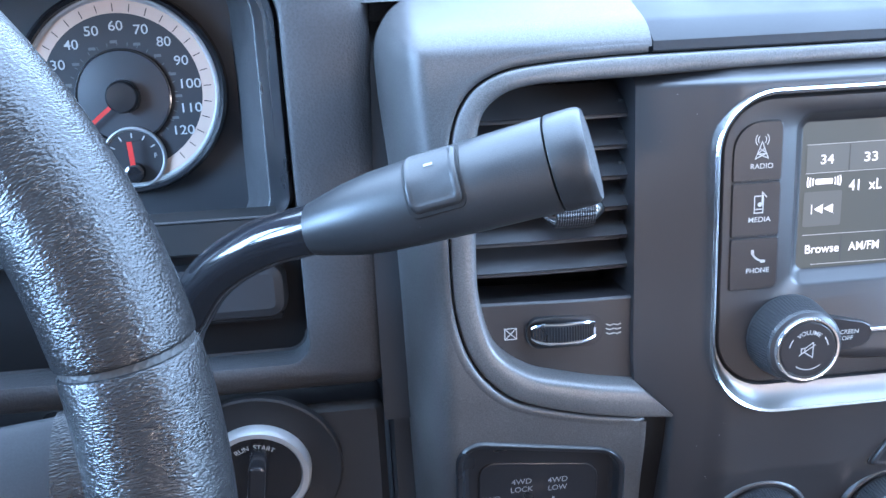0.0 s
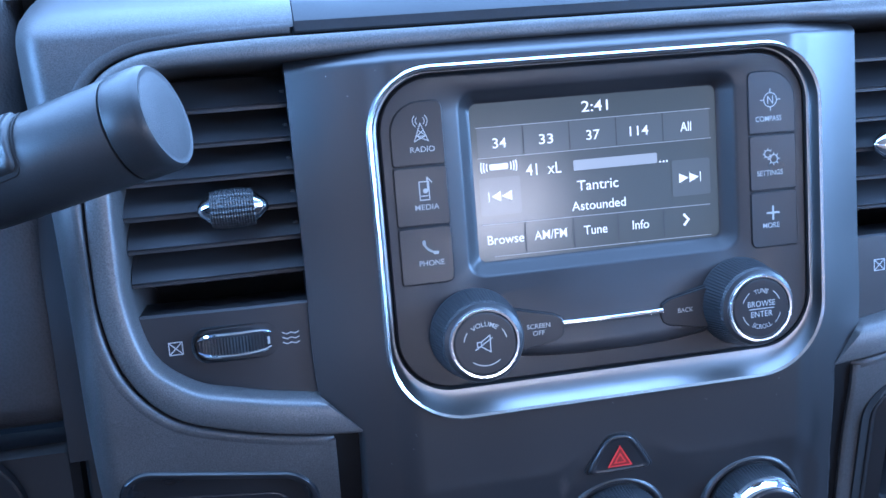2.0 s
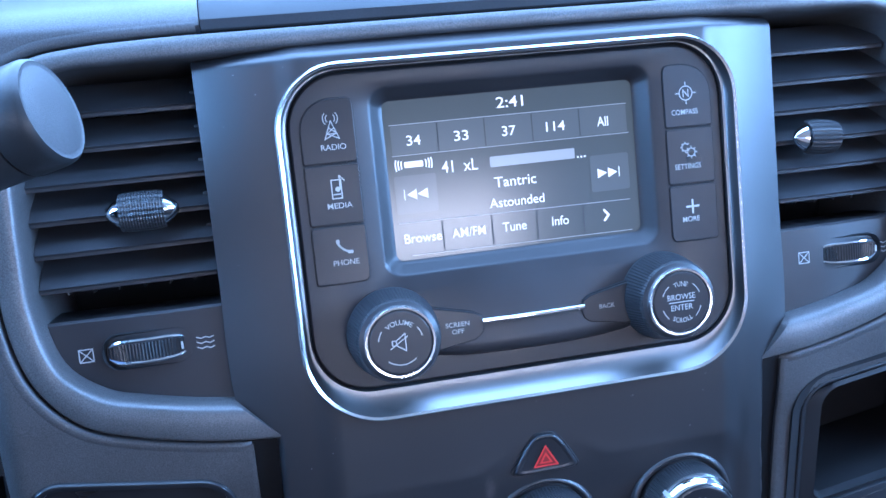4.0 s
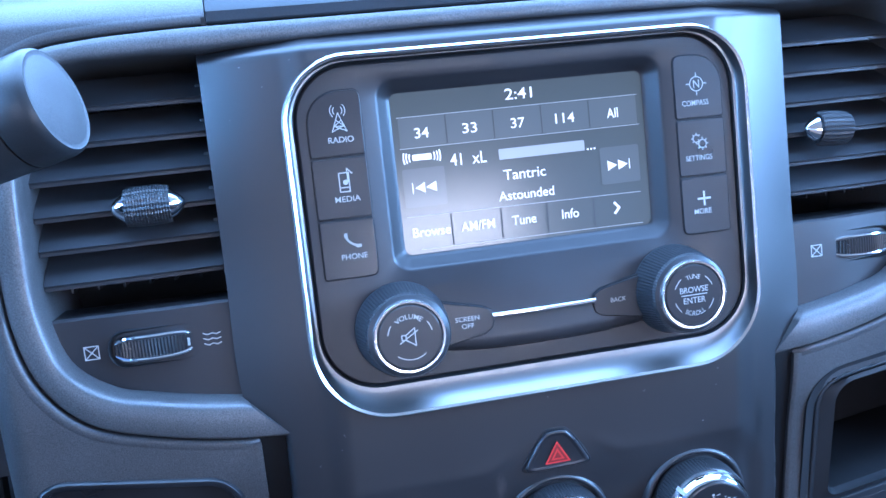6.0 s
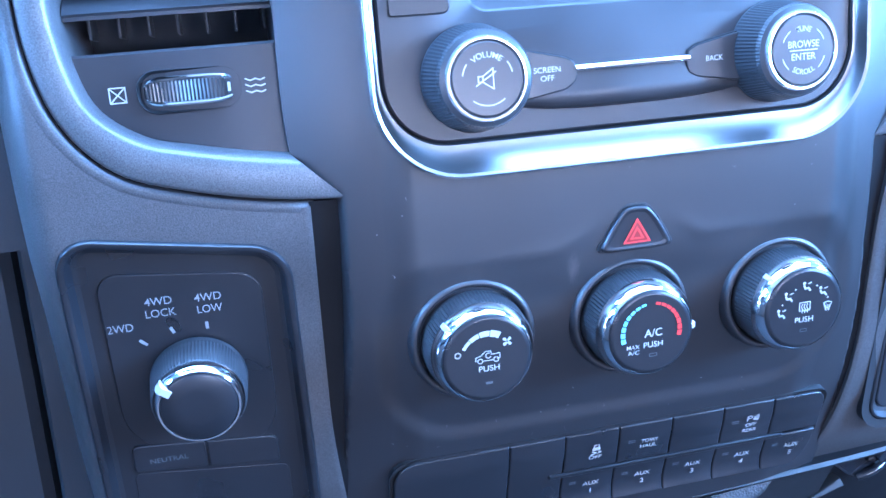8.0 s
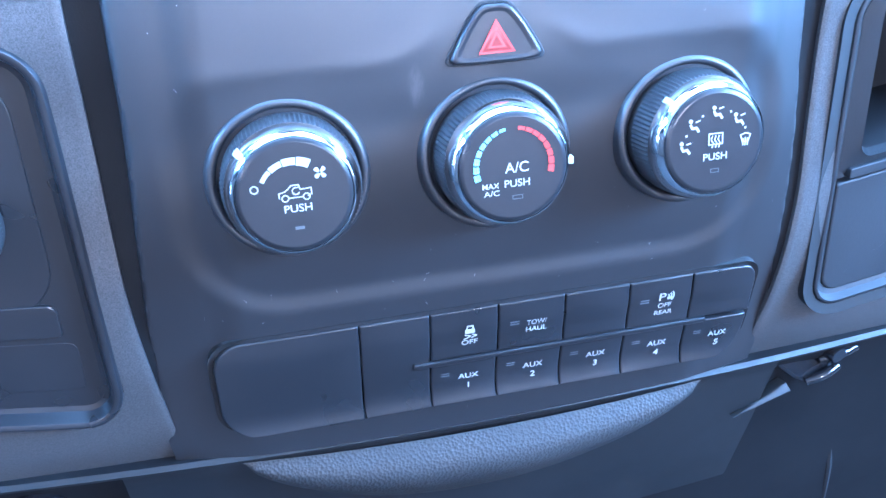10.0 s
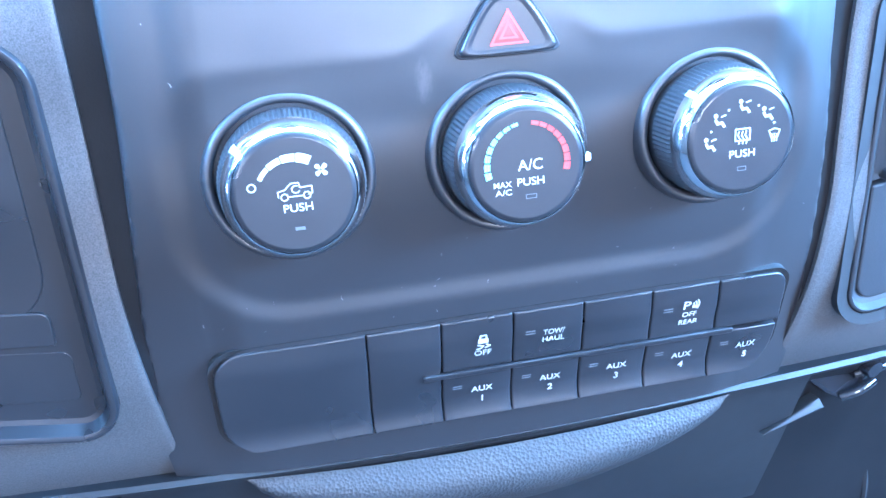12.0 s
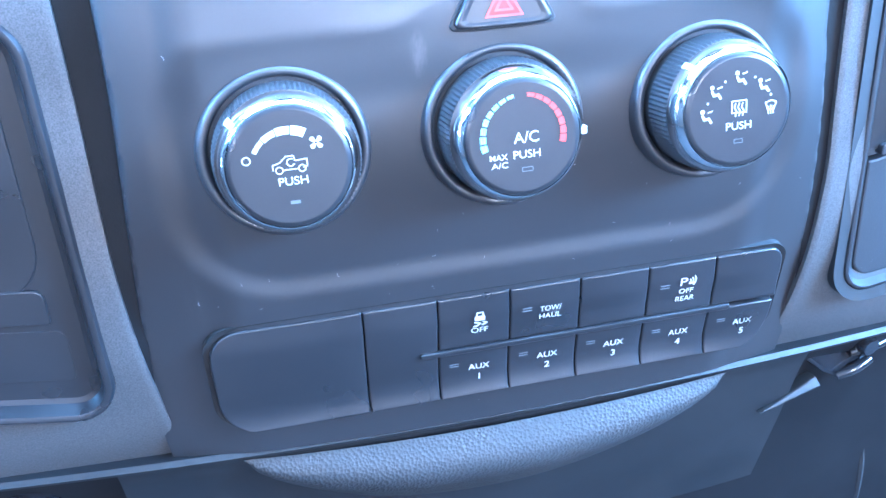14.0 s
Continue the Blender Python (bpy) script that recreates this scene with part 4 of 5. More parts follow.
def fascia(side, hole):
    bm = bmesh.new()
    nx, nz, z0, z1 = 82, 190, -0.252, 0.130
    lean = 0.014 if side < 0 else 0.0
    grid = {}
    for j in range(nz + 1):
        z = z0 + (z1 - z0) * j / nz
        inner = inner_edge(z)
        for i in range(nx + 1):
            x = -(inner + (FASCIA_EDGE(z) - inner) * i / nx)
            y = fascia_depth(x, z)
            grid[i, j] = (x, y, z)
    # the rounded outer corner at the top
    for q, (x, y, z) in grid.items():
        r = math.hypot(x + 0.2155, z - 0.102)
        if x < -0.2155 and z > 0.102 and r > 0.0278:
            grid[q] = (-0.2155 + (x + 0.2155) * 0.0278 / r, y, 0.102 + (z - 0.102) * 0.0278 / r)
    made = {}
    for j in range(nz):
        for i in range(nx):
            quad = [(i, j), (i + 1, j), (i + 1, j + 1), (i, j + 1)]
            cx, cz = sum(grid[q][0] for q in quad) / 4, sum(grid[q][2] for q in quad) / 4
            if inside(VENT_HOLE, cx, cz) or rr_distance(cx + lean * (cz + 0.149) * ease(-0.03, 0.03, cx - hole[0]), cz + 0.16 * (cx - hole[0]), *hole) < 0:
                continue
            if cx < -0.2155 and cz > 0.102 and math.hypot(cx + 0.2155, cz - 0.102) > 0.02775:
                continue
            for q in quad:
                if q not in made:
                    p = grid[q]
                    made[q] = bm.verts.new((p[0] * (1 if side < 0 else -1), p[1], p[2]))
            bm.faces.new([made[q] for q in quad])
    rim = [e for e in bm.edges if e.is_boundary and all(abs(v.co.x) > 0.2153 and v.co.z > 0.1015 for v in e.verts)]
    for e in rim:
        p, q = e.verts
        bm.faces.new((p, q, bm.verts.new((q.co.x, q.co.y + 0.05, q.co.z)), bm.verts.new((p.co.x, p.co.y + 0.05, p.co.z))))
    for i, dx in ((0, 0.0), (nx, 0.0)):
        for j in range(nz):
            if (i, j) in made and (i, j + 1) in made and (i == 0 or grid[i, j][2] < 0.1015):
                p, q = made[i, j], made[i, j + 1]
                bm.faces.new((p, q, bm.verts.new((q.co.x, q.co.y + 0.05, q.co.z)), bm.verts.new((p.co.x, p.co.y + 0.05, p.co.z))))
    return bm


PANEL_L = (-0.1768, -0.1490, 0.0401, 0.0646, 0.012)
setting("dash_fascia_left", fascia(-1, PANEL_L), FASCIA, "graphite painted plastic fascia around the driver side vent", "dash fascia", angle=50)
setting("dash_fascia_right", fascia(1, (-0.1895, -0.1490, 0.0492, 0.0644, 0.012)), FASCIA, "graphite painted plastic fascia around the passenger side vent", "dash fascia", angle=50)


def side_strip(side):
    """The recessed dark strip between the stack's lower part and the fascia."""
    rows = []
    for j in range(30):
        z = -0.0735 - 0.170 * j / 29
        x0, x1 = strip_edge(z) - 0.001, max(strip_edge(z), inner_edge(z)) + 0.004
        rows.append([(side * (x0 + (x1 - x0) * i / 4), fascia_depth(-inner_edge(z) - 0.004, z) + 0.0026, z) for i in range(5)])
    return setting("stack_side_strip", loft(rows, closed=False), UNDER, "recessed black strip beside the centre stack", "dash trim")


side_strip(-1)
side_strip(1)


def air_vent(side):
    """A dash vent: dark duct, tilted slats, grip tab, and the panel with its thumbwheel below."""
    s = side
    v = thing("air_vent", upright(0.1675 * s, 0.016, 0.02), "black slatted dash air vent with chrome-ended grip tab", "air vent", "dash air vents")
    half = 0.0385
    outline = [((x - (-0.1675)) * (-s), z - 0.02) for x, z in TRIM_IN[:14]] + [((-0.128 + 0.1675) * (-s), 0.0687), ((-0.128 + 0.1675) * (-s), -0.0718)]
    if s > 0:
        outline = outline[::-1]
    outline = outline[::-1]
    out3 = inset(outline, -0.002)
    bm = loft([lift(out3, -0.008), lift(out3, -0.075)], cap_last=True)
    part("duct", bm, CAVITY, v, "black air duct")
    # slats, the rear edge higher than the front
    for k, z in enumerate((0.0722, 0.0578, 0.0435, 0.0290, 0.0152, 0.0008)):
        left, right = -0.0370, half
        if k == 0:
            left = -0.0325
        if s > 0:
            left, right = -right, -left
        prof = [(-0.0072, 0.0001), (-0.0061, 0.0010), (-0.0120, 0.0056), (-0.0270, 0.0134), (-0.0272, 0.0118), (-0.0140, 0.0036), (-0.0074, -0.0013)]
        loops = [[(left + (right - left) * i / 8, z - 0.02 + h - 0.0008, d - 0.0015 * ((i / 4 - 1) ** 2)) for d, h in prof] for i in range(9)]
        part("slat", loft(loops, cap_first=True, cap_last=True), VENT, v)
    for z in (0.0722, 0.0578, 0.0435, 0.0290, 0.0152):
        part("slat_pivot", plate(rrect(0.0345 * -s, z - 0.0165, 0.0012, 0.0022, 0.0006, 3), -0.0200, -0.0125, 0.0006), KNOB, v)
    for i in range(7):
        x = -half + 0.006 + i * 0.0112
        part("vane", plate(rrect(x, 0.018, 0.0006, 0.045, 0.0004, 2), -0.060, -0.040, 0.0003), VENT, v)
    # thumbwheel panel
    rim = smooth_line([Vector((x, z, 0)) for x, z in ((-0.129, -0.0570), (-0.148, -0.0530), (-0.166, -0.0498), (-0.184, -0.0452), (-0.1995, -0.0322), (-0.2062, -0.0135))], 5)
    low = [((p.x + 0.1675) * (-s), p.y - 0.02) for p in rim]
    top = [(low[0][0] + (low[-1][0] - low[0][0]) * i / (len(low) - 1), -0.0335) for i in range(len(low))]
    deep = lambda x: -0.001 - 0.0045 * ease(-0.02, 0.04, x * s)  # noqa: E731
    bm = loft([[(x, y, deep(x) - 0.03) for x, y in top], [(x, y + 0.0002, deep(x) - 0.0012) for x, y in top], [(x, y - 0.0008, deep(x)) for x, y in top], [(x, y, deep(x)) for x, y in low]], closed=False)
    panel = part("wheel_panel", bm, FACE, v, "matt black thumbwheel panel")
    wx = 0.0036
    wz = -0.0484
    d0 = deep(wx)
    well = rrect(wx, wz, 0.0180, 0.0072, 0.0066, 8)
    part("wheel_well", loft([lift(inset(well, -0.0008), d0 - 0.0006), lift(inset(well, -0.0004), d0 + 0.0009), lift(well, d0 + 0.0002), lift(inset(well, 0.001), d0 - 0.002)]), GROOVE, panel)
    drum = []
    for i in range(49):
        a = -1 + i / 24
        bulge = d0 + 0.0046 * (1 - a * a) + (0.0004 if i % 2 else 0)
        wide = 1 - 0.38 * abs(a) ** 5
        drum.append([(wx + 0.0160 * a, wz + wide * h, bulge - d) for h, d in ((-0.0050, 0.002), (-0.0036, 0), (0.0036, 0), (0.0050, 0.002))])
    wheel = part("thumbwheel", loft(drum, closed=False), BUTTON, v, "ribbed black thumbwheel", angle=12)
    part("wheel_mark", patch(box(wx + 0.0140, wz, 0.0005, 0.0016), d0 + 0.0028), PRINT, wheel)
    for y in (-0.0046, 0.0046):
        part("chrome_line", loft([[(wx + 0.0160 * a, wz + y * (1 - 0.42 * abs(a) ** 5) + 0.0009 * math.sin(b), d0 - 0.0006 + 0.0048 * (1 - a * a) + 0.0009 * math.cos(b)) for b in [k * math.pi / 4 for k in range(8)]] for a in [-1 + i / 12 for i in range(25)]], cap_first=True, cap_last=True), CHROME, wheel, "thin chrome line")
    ix = -0.0218
    d1 = deep(ix) + 0.0004
    bx = ix
    part("closed_icon", strokes([[(bx - 0.0028, wz - 0.0027), (bx + 0.0028, wz - 0.0027), (bx + 0.0028, wz + 0.0027), (bx - 0.0028, wz + 0.0027), (bx - 0.0028, wz - 0.0027), (bx + 0.0028, wz + 0.0027)], [(bx - 0.0028, wz + 0.0027), (bx + 0.0028, wz - 0.0027)]], 0.00045, max(deep(bx - 0.003), deep(bx + 0.003)) + 0.0004), PRINT, panel)
    fx = 0.0272
    part("open_icon", strokes([[(fx - 0.0036, wz - 0.0008 + h), (fx - 0.0018, wz - 0.0016 + h), (fx, wz - 0.0010 + h), (fx + 0.0018, wz - 0.0016 + h), (fx + 0.0034, wz - 0.0010 + h)] for h in (-0.0014, 0.0008, 0.003)], 0.0005, max(deep(fx - 0.004), deep(fx + 0.004)) + 0.0004), PRINT, panel)
    # grip tab on the fourth slat
    tx, tz = -0.0088 * s, 0.0095
    tab = []
    for i in range(33):
        a = -0.0092 + 0.0184 * i / 32
        tab.append([(tx + a, tz + (0.0082 + (0.0005 if (i % 2 and k % 2) else 0)) * math.cos(math.pi * k / 24) * (1 - 0.10 * (abs(a) / 0.0092) ** 3), -0.0035 + (0.0072 + (0.0006 if (i % 2 and k % 2) else 0)) * math.sin(math.pi * k / 24)) for k in range(25)])
    grip = part("grip_tab", loft(tab, closed=False), KNOB, v, "cross-hatched black grip tab", at=pose(tx, tz, 0) @ pose(0, 0, 0, 0, 9 if s > 0 else 0, -4 if s > 0 else 0) @ pose(-tx, -tz, 0), angle=12)
    for e in (-1, 1):
        loops = []
        for a, w in ((0.0090, 0.88), (0.0104, 0.76), (0.0120, 0.60), (0.0136, 0.40), (0.0147, 0.20), (0.0150, 0.04)):
            loops.append([(tx + e * a, tz + 0.0070 * w * math.cos(b), -0.0030 + 0.0052 * w * math.sin(b)) for b in [2 * math.pi * k / 20 for k in range(20)]])
        part("chrome_end", loft(loops, cap_first=True, cap_last=True), CHROME, grip, "bright chrome end")
    return v


air_vent(-1)
air_vent(1)

# ---- four-wheel-drive switch panel ----
wd = thing("transfer_switch_panel", upright(-0.1705, 0.0245, -0.147, 12), "black recessed four-wheel-drive switch panel with print", "switch panel")
W_OUT = [(x - 0.014 * y * ease(-0.03, 0.03, x), y - 0.16 * (x + 0.007)) for x, y in rrect(-0.0063, -0.002, 0.0401, 0.0662, (0.012, 0.012, 0.013, 0.013), 8)]
part("panel", loft([lift(inset(W_OUT, -0.0024), -0.014), lift(inset(W_OUT, -0.0022), 0.0008), lift(inset(W_OUT, -0.0014), 0.0018), lift(inset(W_OUT, -0.0004), 0.0020), lift(inset(W_OUT, 0.0008), 0.0014), lift(inset(W_OUT, 0.0026), -0.0034), lift(inset(W_OUT, 0.0044), -0.0040)], cap_last=True), BUTTON, wd, "matt black recessed panel with a raised rim")
SHAPE = [(x, y - 0.12 * (x + 0.007)) for x, y in rrect(-0.007, 0.012, 0.0300, 0.0400, (0.009, 0.009, 0.020, 0.020), 8)]
part("dial_field", plate(SHAPE, -0.0045, -0.0032, 0.0006), BUTTON, wd)
for text, x, y, w in (("2WD", -0.0310, 0.0325, 0.0094), ("4WD", -0.0158, 0.0420, 0.0100), ("LOCK", -0.0155, 0.0370, 0.0112), ("4WD", 0.0024, 0.0412, 0.0100), ("LOW", 0.0026, 0.0362, 0.0094)):
    lettering(text, wd, x, y, -0.0026, 0.0032, DIMPRINT, w)
for line in ([(-0.0246, 0.0262), (-0.0226, 0.0244)], [(-0.0128, 0.0300), (-0.0120, 0.0280)], [(0.0006, 0.0302), (0.0006, 0.0280)]):
    part("tick", strokes([line], 0.0012, -0.0026), DIMPRINT, wd)
part("key", plate([(x, y - 0.10 * (x + 0.007)) for x, y in rrect(-0.0218, -0.0300, 0.0142, 0.0062, (0.001, 0.003, 0.001, 0.001), 4)], -0.0042, -0.0026, 0.0005), BUTTON, wd)
part("key", plate([(x, y - 0.10 * (x + 0.007)) for x, y in rrect(0.0074, -0.0300, 0.0142, 0.0062, (0.003, 0.001, 0.001, 0.001), 4)], -0.0042, -0.0026, 0.0005), BUTTON, wd)
lettering("NEUTRAL", wd, -0.0222, -0.0290, -0.0022, 0.0022, GREYPRINT, 0.0150)
part("lower_blank", plate([(x, y - 0.12 * (x + 0.007)) for x, y in rrect(-0.006, -0.0480, 0.0310, 0.0095, 0.003, 5)], -0.0047, -0.0038, 0.0002), BUTTON, wd)
wk = part("rotary_knob", lathe([(0.0212, 0), (0.0208, 0.002), (0.0204, 0.003), (0.0196, 0.0165), (0.0190, 0.0178)], 170, 0.0006, (2, 3), close=False), KNOB, wd, "ribbed black rotary knob", at=pose(-0.0054, 0.0060, -0.002) @ Matrix.Scale(0.89, 4))
part("ring", lathe([(0.0193, 0.0172), (0.0191, 0.0188), (0.0183, 0.0212), (0.0172, 0.0226), (0.0164, 0.0226), (0.0160, 0.0214)], 96, close=False), CHROME, wk, "bright chrome ring")
part("cap", lathe([(0.0162, 0.0212), (0.0160, 0.0226), (0.0152, 0.0232), (0.008, 0.0235)], 72), BUTTON, wk)
part("pointer", loft([lift(box(0, 0.0166, 0.0018, 0.0030), 0.0180), lift(box(0, 0.0166, 0.0018, 0.0030), 0.0222), lift(box(0, 0.0160, 0.0016, 0.0024), 0.0238)], cap_last=True), PRINT, wk, "white pointer", at=pose(0, 0, 0, 0, 0, 53))

# ---- passenger side pocket ----
pk = thing("storage_pocket", upright(0.1905, 0.0245, -0.147, 12), "black moulded open storage pocket in the dash", "storage pocket")
P_OUT = [(x, y + 0.16 * (x - 0.002)) for x, y in rrect(-0.001, -0.002, 0.0498, 0.0662, (0.012, 0.014, 0.012, 0.012), 8)]
part("rim_gap", loft([lift(inset(P_OUT, -0.0056), -0.014), lift(inset(P_OUT, -0.0056), 0.0006), lift(inset(P_OUT, -0.0010), 0.0), lift(inset(P_OUT, -0.0002), -0.004)]), GROOVE, pk)
part("rim", loft([lift(inset(P_OUT, -0.0006), -0.006), lift(inset(P_OUT, -0.0004), 0.0004), lift(inset(P_OUT, 0.0002), 0.0008), lift(inset(P_OUT, 0.0008), 0.0008), lift(inset(P_OUT, 0.0024), -0.0022), lift(inset(P_OUT, 0.0046), -0.0030)]), DARK, pk, "black rounded rim")
mouth = [(x, y + 0.16 * (x - 0.002)) for x, y in rrect(0.0015, 0.027, 0.0395, 0.030, (0.006, 0.008, 0.004, 0.004), 8)]
inner = inset(P_OUT, 0.0046)
part("tray", loft([lift(inset(mouth, -0.002), 0.0), lift(mouth, -0.0035), lift(inset(mouth, 0.002), -0.05)], cap_last=True), UNDER, pk, "deep black tray")
part("mouth_frame", loft([lift([(x, y + 0.16 * (x - 0.002)) for x, y in rrect(-0.001, 0.0245, 0.0454, 0.0352, (0.009, 0.011, 0.003, 0.003), 8)], -0.0028), lift(inset(mouth, -0.004), -0.001), lift(inset(mouth, -0.002), 0.0), lift(mouth, -0.0035)]), DARK, pk)
part("door", plate([(x, y + 0.16 * (x - 0.002)) for x, y in rrect(-0.001, -0.0392, 0.0454, 0.0248, (0.001, 0.001, 0.009, 0.009), 6)], -0.006, -0.0022, 0.001), DARK, pk, "smooth black pocket door")
part("ledge", plate([(x, y + 0.16 * (x - 0.002)) for x, y in rrect(0.0, -0.0105, 0.043, 0.0022, 0.001, 3)], -0.004, 0.0002, 0.0006), DARK, pk)

# ---- upper panel over the stack ----


def upper_panel():
    prof = [(0.013, 0.0988), (0.0089, 0.0994), (0.0083, 0.1001), (0.0083, 0.1040), (0.0090, 0.1048), (0.0180, 0.1120), (0.0196, 0.1130), (0.0215, 0.1139), (0.0362, 0.1200)]
    loops = []
    for y, z in prof:
        end = inner_edge(min(z, 0.135)) - 0.0005
        loops.append([(end * (-1 + 2 * i / 24), y, z) for i in range(25)])
    return setting("upper_panel", loft(loops, closed=False), TOPCAP, "slate plastic upper centre panel above the radio", "dash panel", angle=28)


upper_panel()
TOP_PLANE = pose(0, 0.085, 0.1402, 22.5, 0, 0)
T = rrect(0, -0.0035, 0.0975, 0.0450, 0.012, 8)
surround = loft([[TOP_PLANE @ Vector(p) for p in loop] for loop in (lift(rrect(0, 0.006, 0.1256, 0.0588, 0.0008, 8), 0.0), lift(inset(T, -0.0035), 0.0), lift(inset(T, -0.0030), -0.003))])
setting("upper_panel_top", surround, TOPCAP, "slate plastic top of the centre panel around the tray", "dash panel")
tray = thing("dash_top_tray", TOP_PLANE, "open dash-top tray with a ribbed rubber mat", "tray")
part("rim", loft([lift(inset(T, -0.0028), -0.003), lift(inset(T, -0.0026), 0.0004), lift(inset(T, -0.0018), 0.0012), lift(inset(T, -0.0008), 0.0010), lift(T, 0.0002)]), SATIN, tray, "thin satin silver rim")
part("tray_wall", loft([lift(T, 0.0002), lift(inset(T, 0.0010), -0.004), lift(inset(T, 0.0022), -0.016)]), DARK, tray, "dark tray wall")
part("mat", patch(inset(T, 0.002), -0.0155), RUBBER, tray, "black rubber mat")
for i in range(9):
    part("mat_rib", plate(rrect(-0.084 + 0.021 * i, -0.0035, 0.004, 0.034, 0.002, 3), -0.0155, -0.0138, 0.0006), RUBBER, tray)


def dash_top():
    """The grained dash top that runs on to the windscreen."""
    bm = bmesh.new()
    def sheet(x0, x1, y0, y1, rows=10, cols=24):
        loops = []
        for j in range(rows + 1):
            y = y0 + (y1 - y0) * j / rows
            loops.append([(x0 + (x1 - x0) * i / cols, y, 0.1095 + (y - 0.02) * 0.414) for i in range(cols + 1)])
        loft(loops, closed=False, bm=bm)
    sheet(-0.25, -0.126, 0.060, 0.42)
    sheet(0.126, 0.75, 0.060, 0.42)
    sheet(-0.126, 0.126, 0.138, 0.42)
    return setting("dash_top", bm, SOFT, "dark grained vinyl dash top", "dashboard")


dash_top()

# ---- lower lip, knee pad and lower dash ----


def band(points, x0, x1, n=48, sag=0.0, skew=0.0):
    """A strip along the dash's width from (y, z) pairs, sagging in the middle."""
    loops = []
    for y, z in points:
        loops.append([(x0 + (x1 - x0) * i / n, y, z - sag * (1 - (2 * i / n - 1) ** 2)) for i in range(n + 1)])
    return loft(loops, closed=False)


setting("lower_lip", band([(0.075, -0.2380), (0.0590, -0.2393), (0.0578, -0.2413), (0.0586, -0.2424), (0.0640, -0.2444), (0.0690, -0.2470), (0.085, -0.2500)], -0.26, 0.26, sag=0.013), LIP, "dark plastic lower lip with a fine edge", "dash trim")
setting("knee_cover", band([(0.085, -0.2468), (0.0640, -0.2482), (0.0624, -0.2496), (0.0630, -0.2512), (0.0670, -0.2540), (0.0730, -0.2620), (0.0810, -0.2750), (0.0930, -0.2960), (0.1200, -0.3400)], -0.1454, 0.1436, sag=0.0072), LIP, "dark plastic knee cover with a fine upper edge", "dash panel")


def knee_pad():
    loops = []
    n = 40
    for j in range(15):
        v = j / 14
        row = []
        for i in range(n + 1):
            u = -1 + 2 * i / n
            w = math.sqrt(max(0.0, 1 - abs(u) ** 2.2))
            x = 0.002 + 0.101 * u
            z = -0.2570 - 0.0045 * (1 - u * u) - 0.038 * v * w
            y = 0.0655 - 0.0055 * w * math.sin(math.pi * min(1, v * 1.25)) + 0.022 * v ** 3
            row.append((x, y, z))
        loops.append(row)
    return setting("knee_pad", loft(loops, closed=False), PADMAT, "grained grey vinyl crescent pad below the switch bank", "dash pad", angle=60)


knee_pad()
setting("lower_dash", band([(0.075, -0.2545), (0.088, -0.270), (0.104, -0.30), (0.13, -0.36), (0.17, -0.45), (0.22, -0.56)], -0.75, 0.75), UNDER, "dark plastic lower dash below the lip", "dashboard")

latch = thing("hood_latch_handle", upright(0.1735, 0.088, -0.273), "small black lever latch under the dash edge", "latch")
part("body", plate([(-0.025, 0.0095), (-0.012, -0.0020), (-0.004, -0.0065), (0.004, -0.0030), (0.011, 0.0060), (0.006, 0.0125), (-0.010, 0.0130)], -0.012, 0.003, 0.002), GLOSS, latch, "black latch body")
for (ax, ay), (bx, by) in (((0.0015, 0.0060), (0.0205, 0.0098)), ((-0.0055, -0.0040), (0.0105, 0.0014))):
    part("lever", tube([(ax, ay, 0.003), ((ax + bx) / 2, (ay + by) / 2, 0.0055), (bx, by, 0.004)], 0.0026, 12, 5), GLOSS, latch)
part("knob", lathe([(0.0050, 0.0), (0.0050, 0.006), (0.0040, 0.0085)], 32), GLOSS, latch, at=pose(0.0065, 0.0118, 0.002, 20, 10, 0))
part("bracket", plate([(-0.0445, -0.0158), (-0.0135, -0.0080), (-0.0165, -0.0025), (-0.0210, -0.0048)], -0.004, 0.004, 0.001), WEDGE, latch, "grey wedge bracket")
lk = thing("lower_control_knob", upright(-0.184, 0.089, -0.276), "black knob under the dash edge beside the stack", "knob")
part("body", lathe([(0.0150, -0.01), (0.0148, 0.008), (0.0130, 0.0105), (0.0110, 0.0112)], 40), GLOSS, lk)
part("grip_bar", plate(rrect(0, 0, 0.0095, 0.0022, 0.0015, 4), 0.010, 0.0145, 0.001), BUTTON, lk)
cable = single("console_seam_cable", tube([(0.196, 0.116, -0.292), (0.204, 0.118, -0.32), (0.212, 0.128, -0.352), (0.222, 0.15, -0.40), (0.236, 0.175, -0.46)], 0.0022, 8), GROOVE, Matrix(), "thin black cable along the lower dash", "cable")

# ---- driver side: cluster, column panel, ignition ----


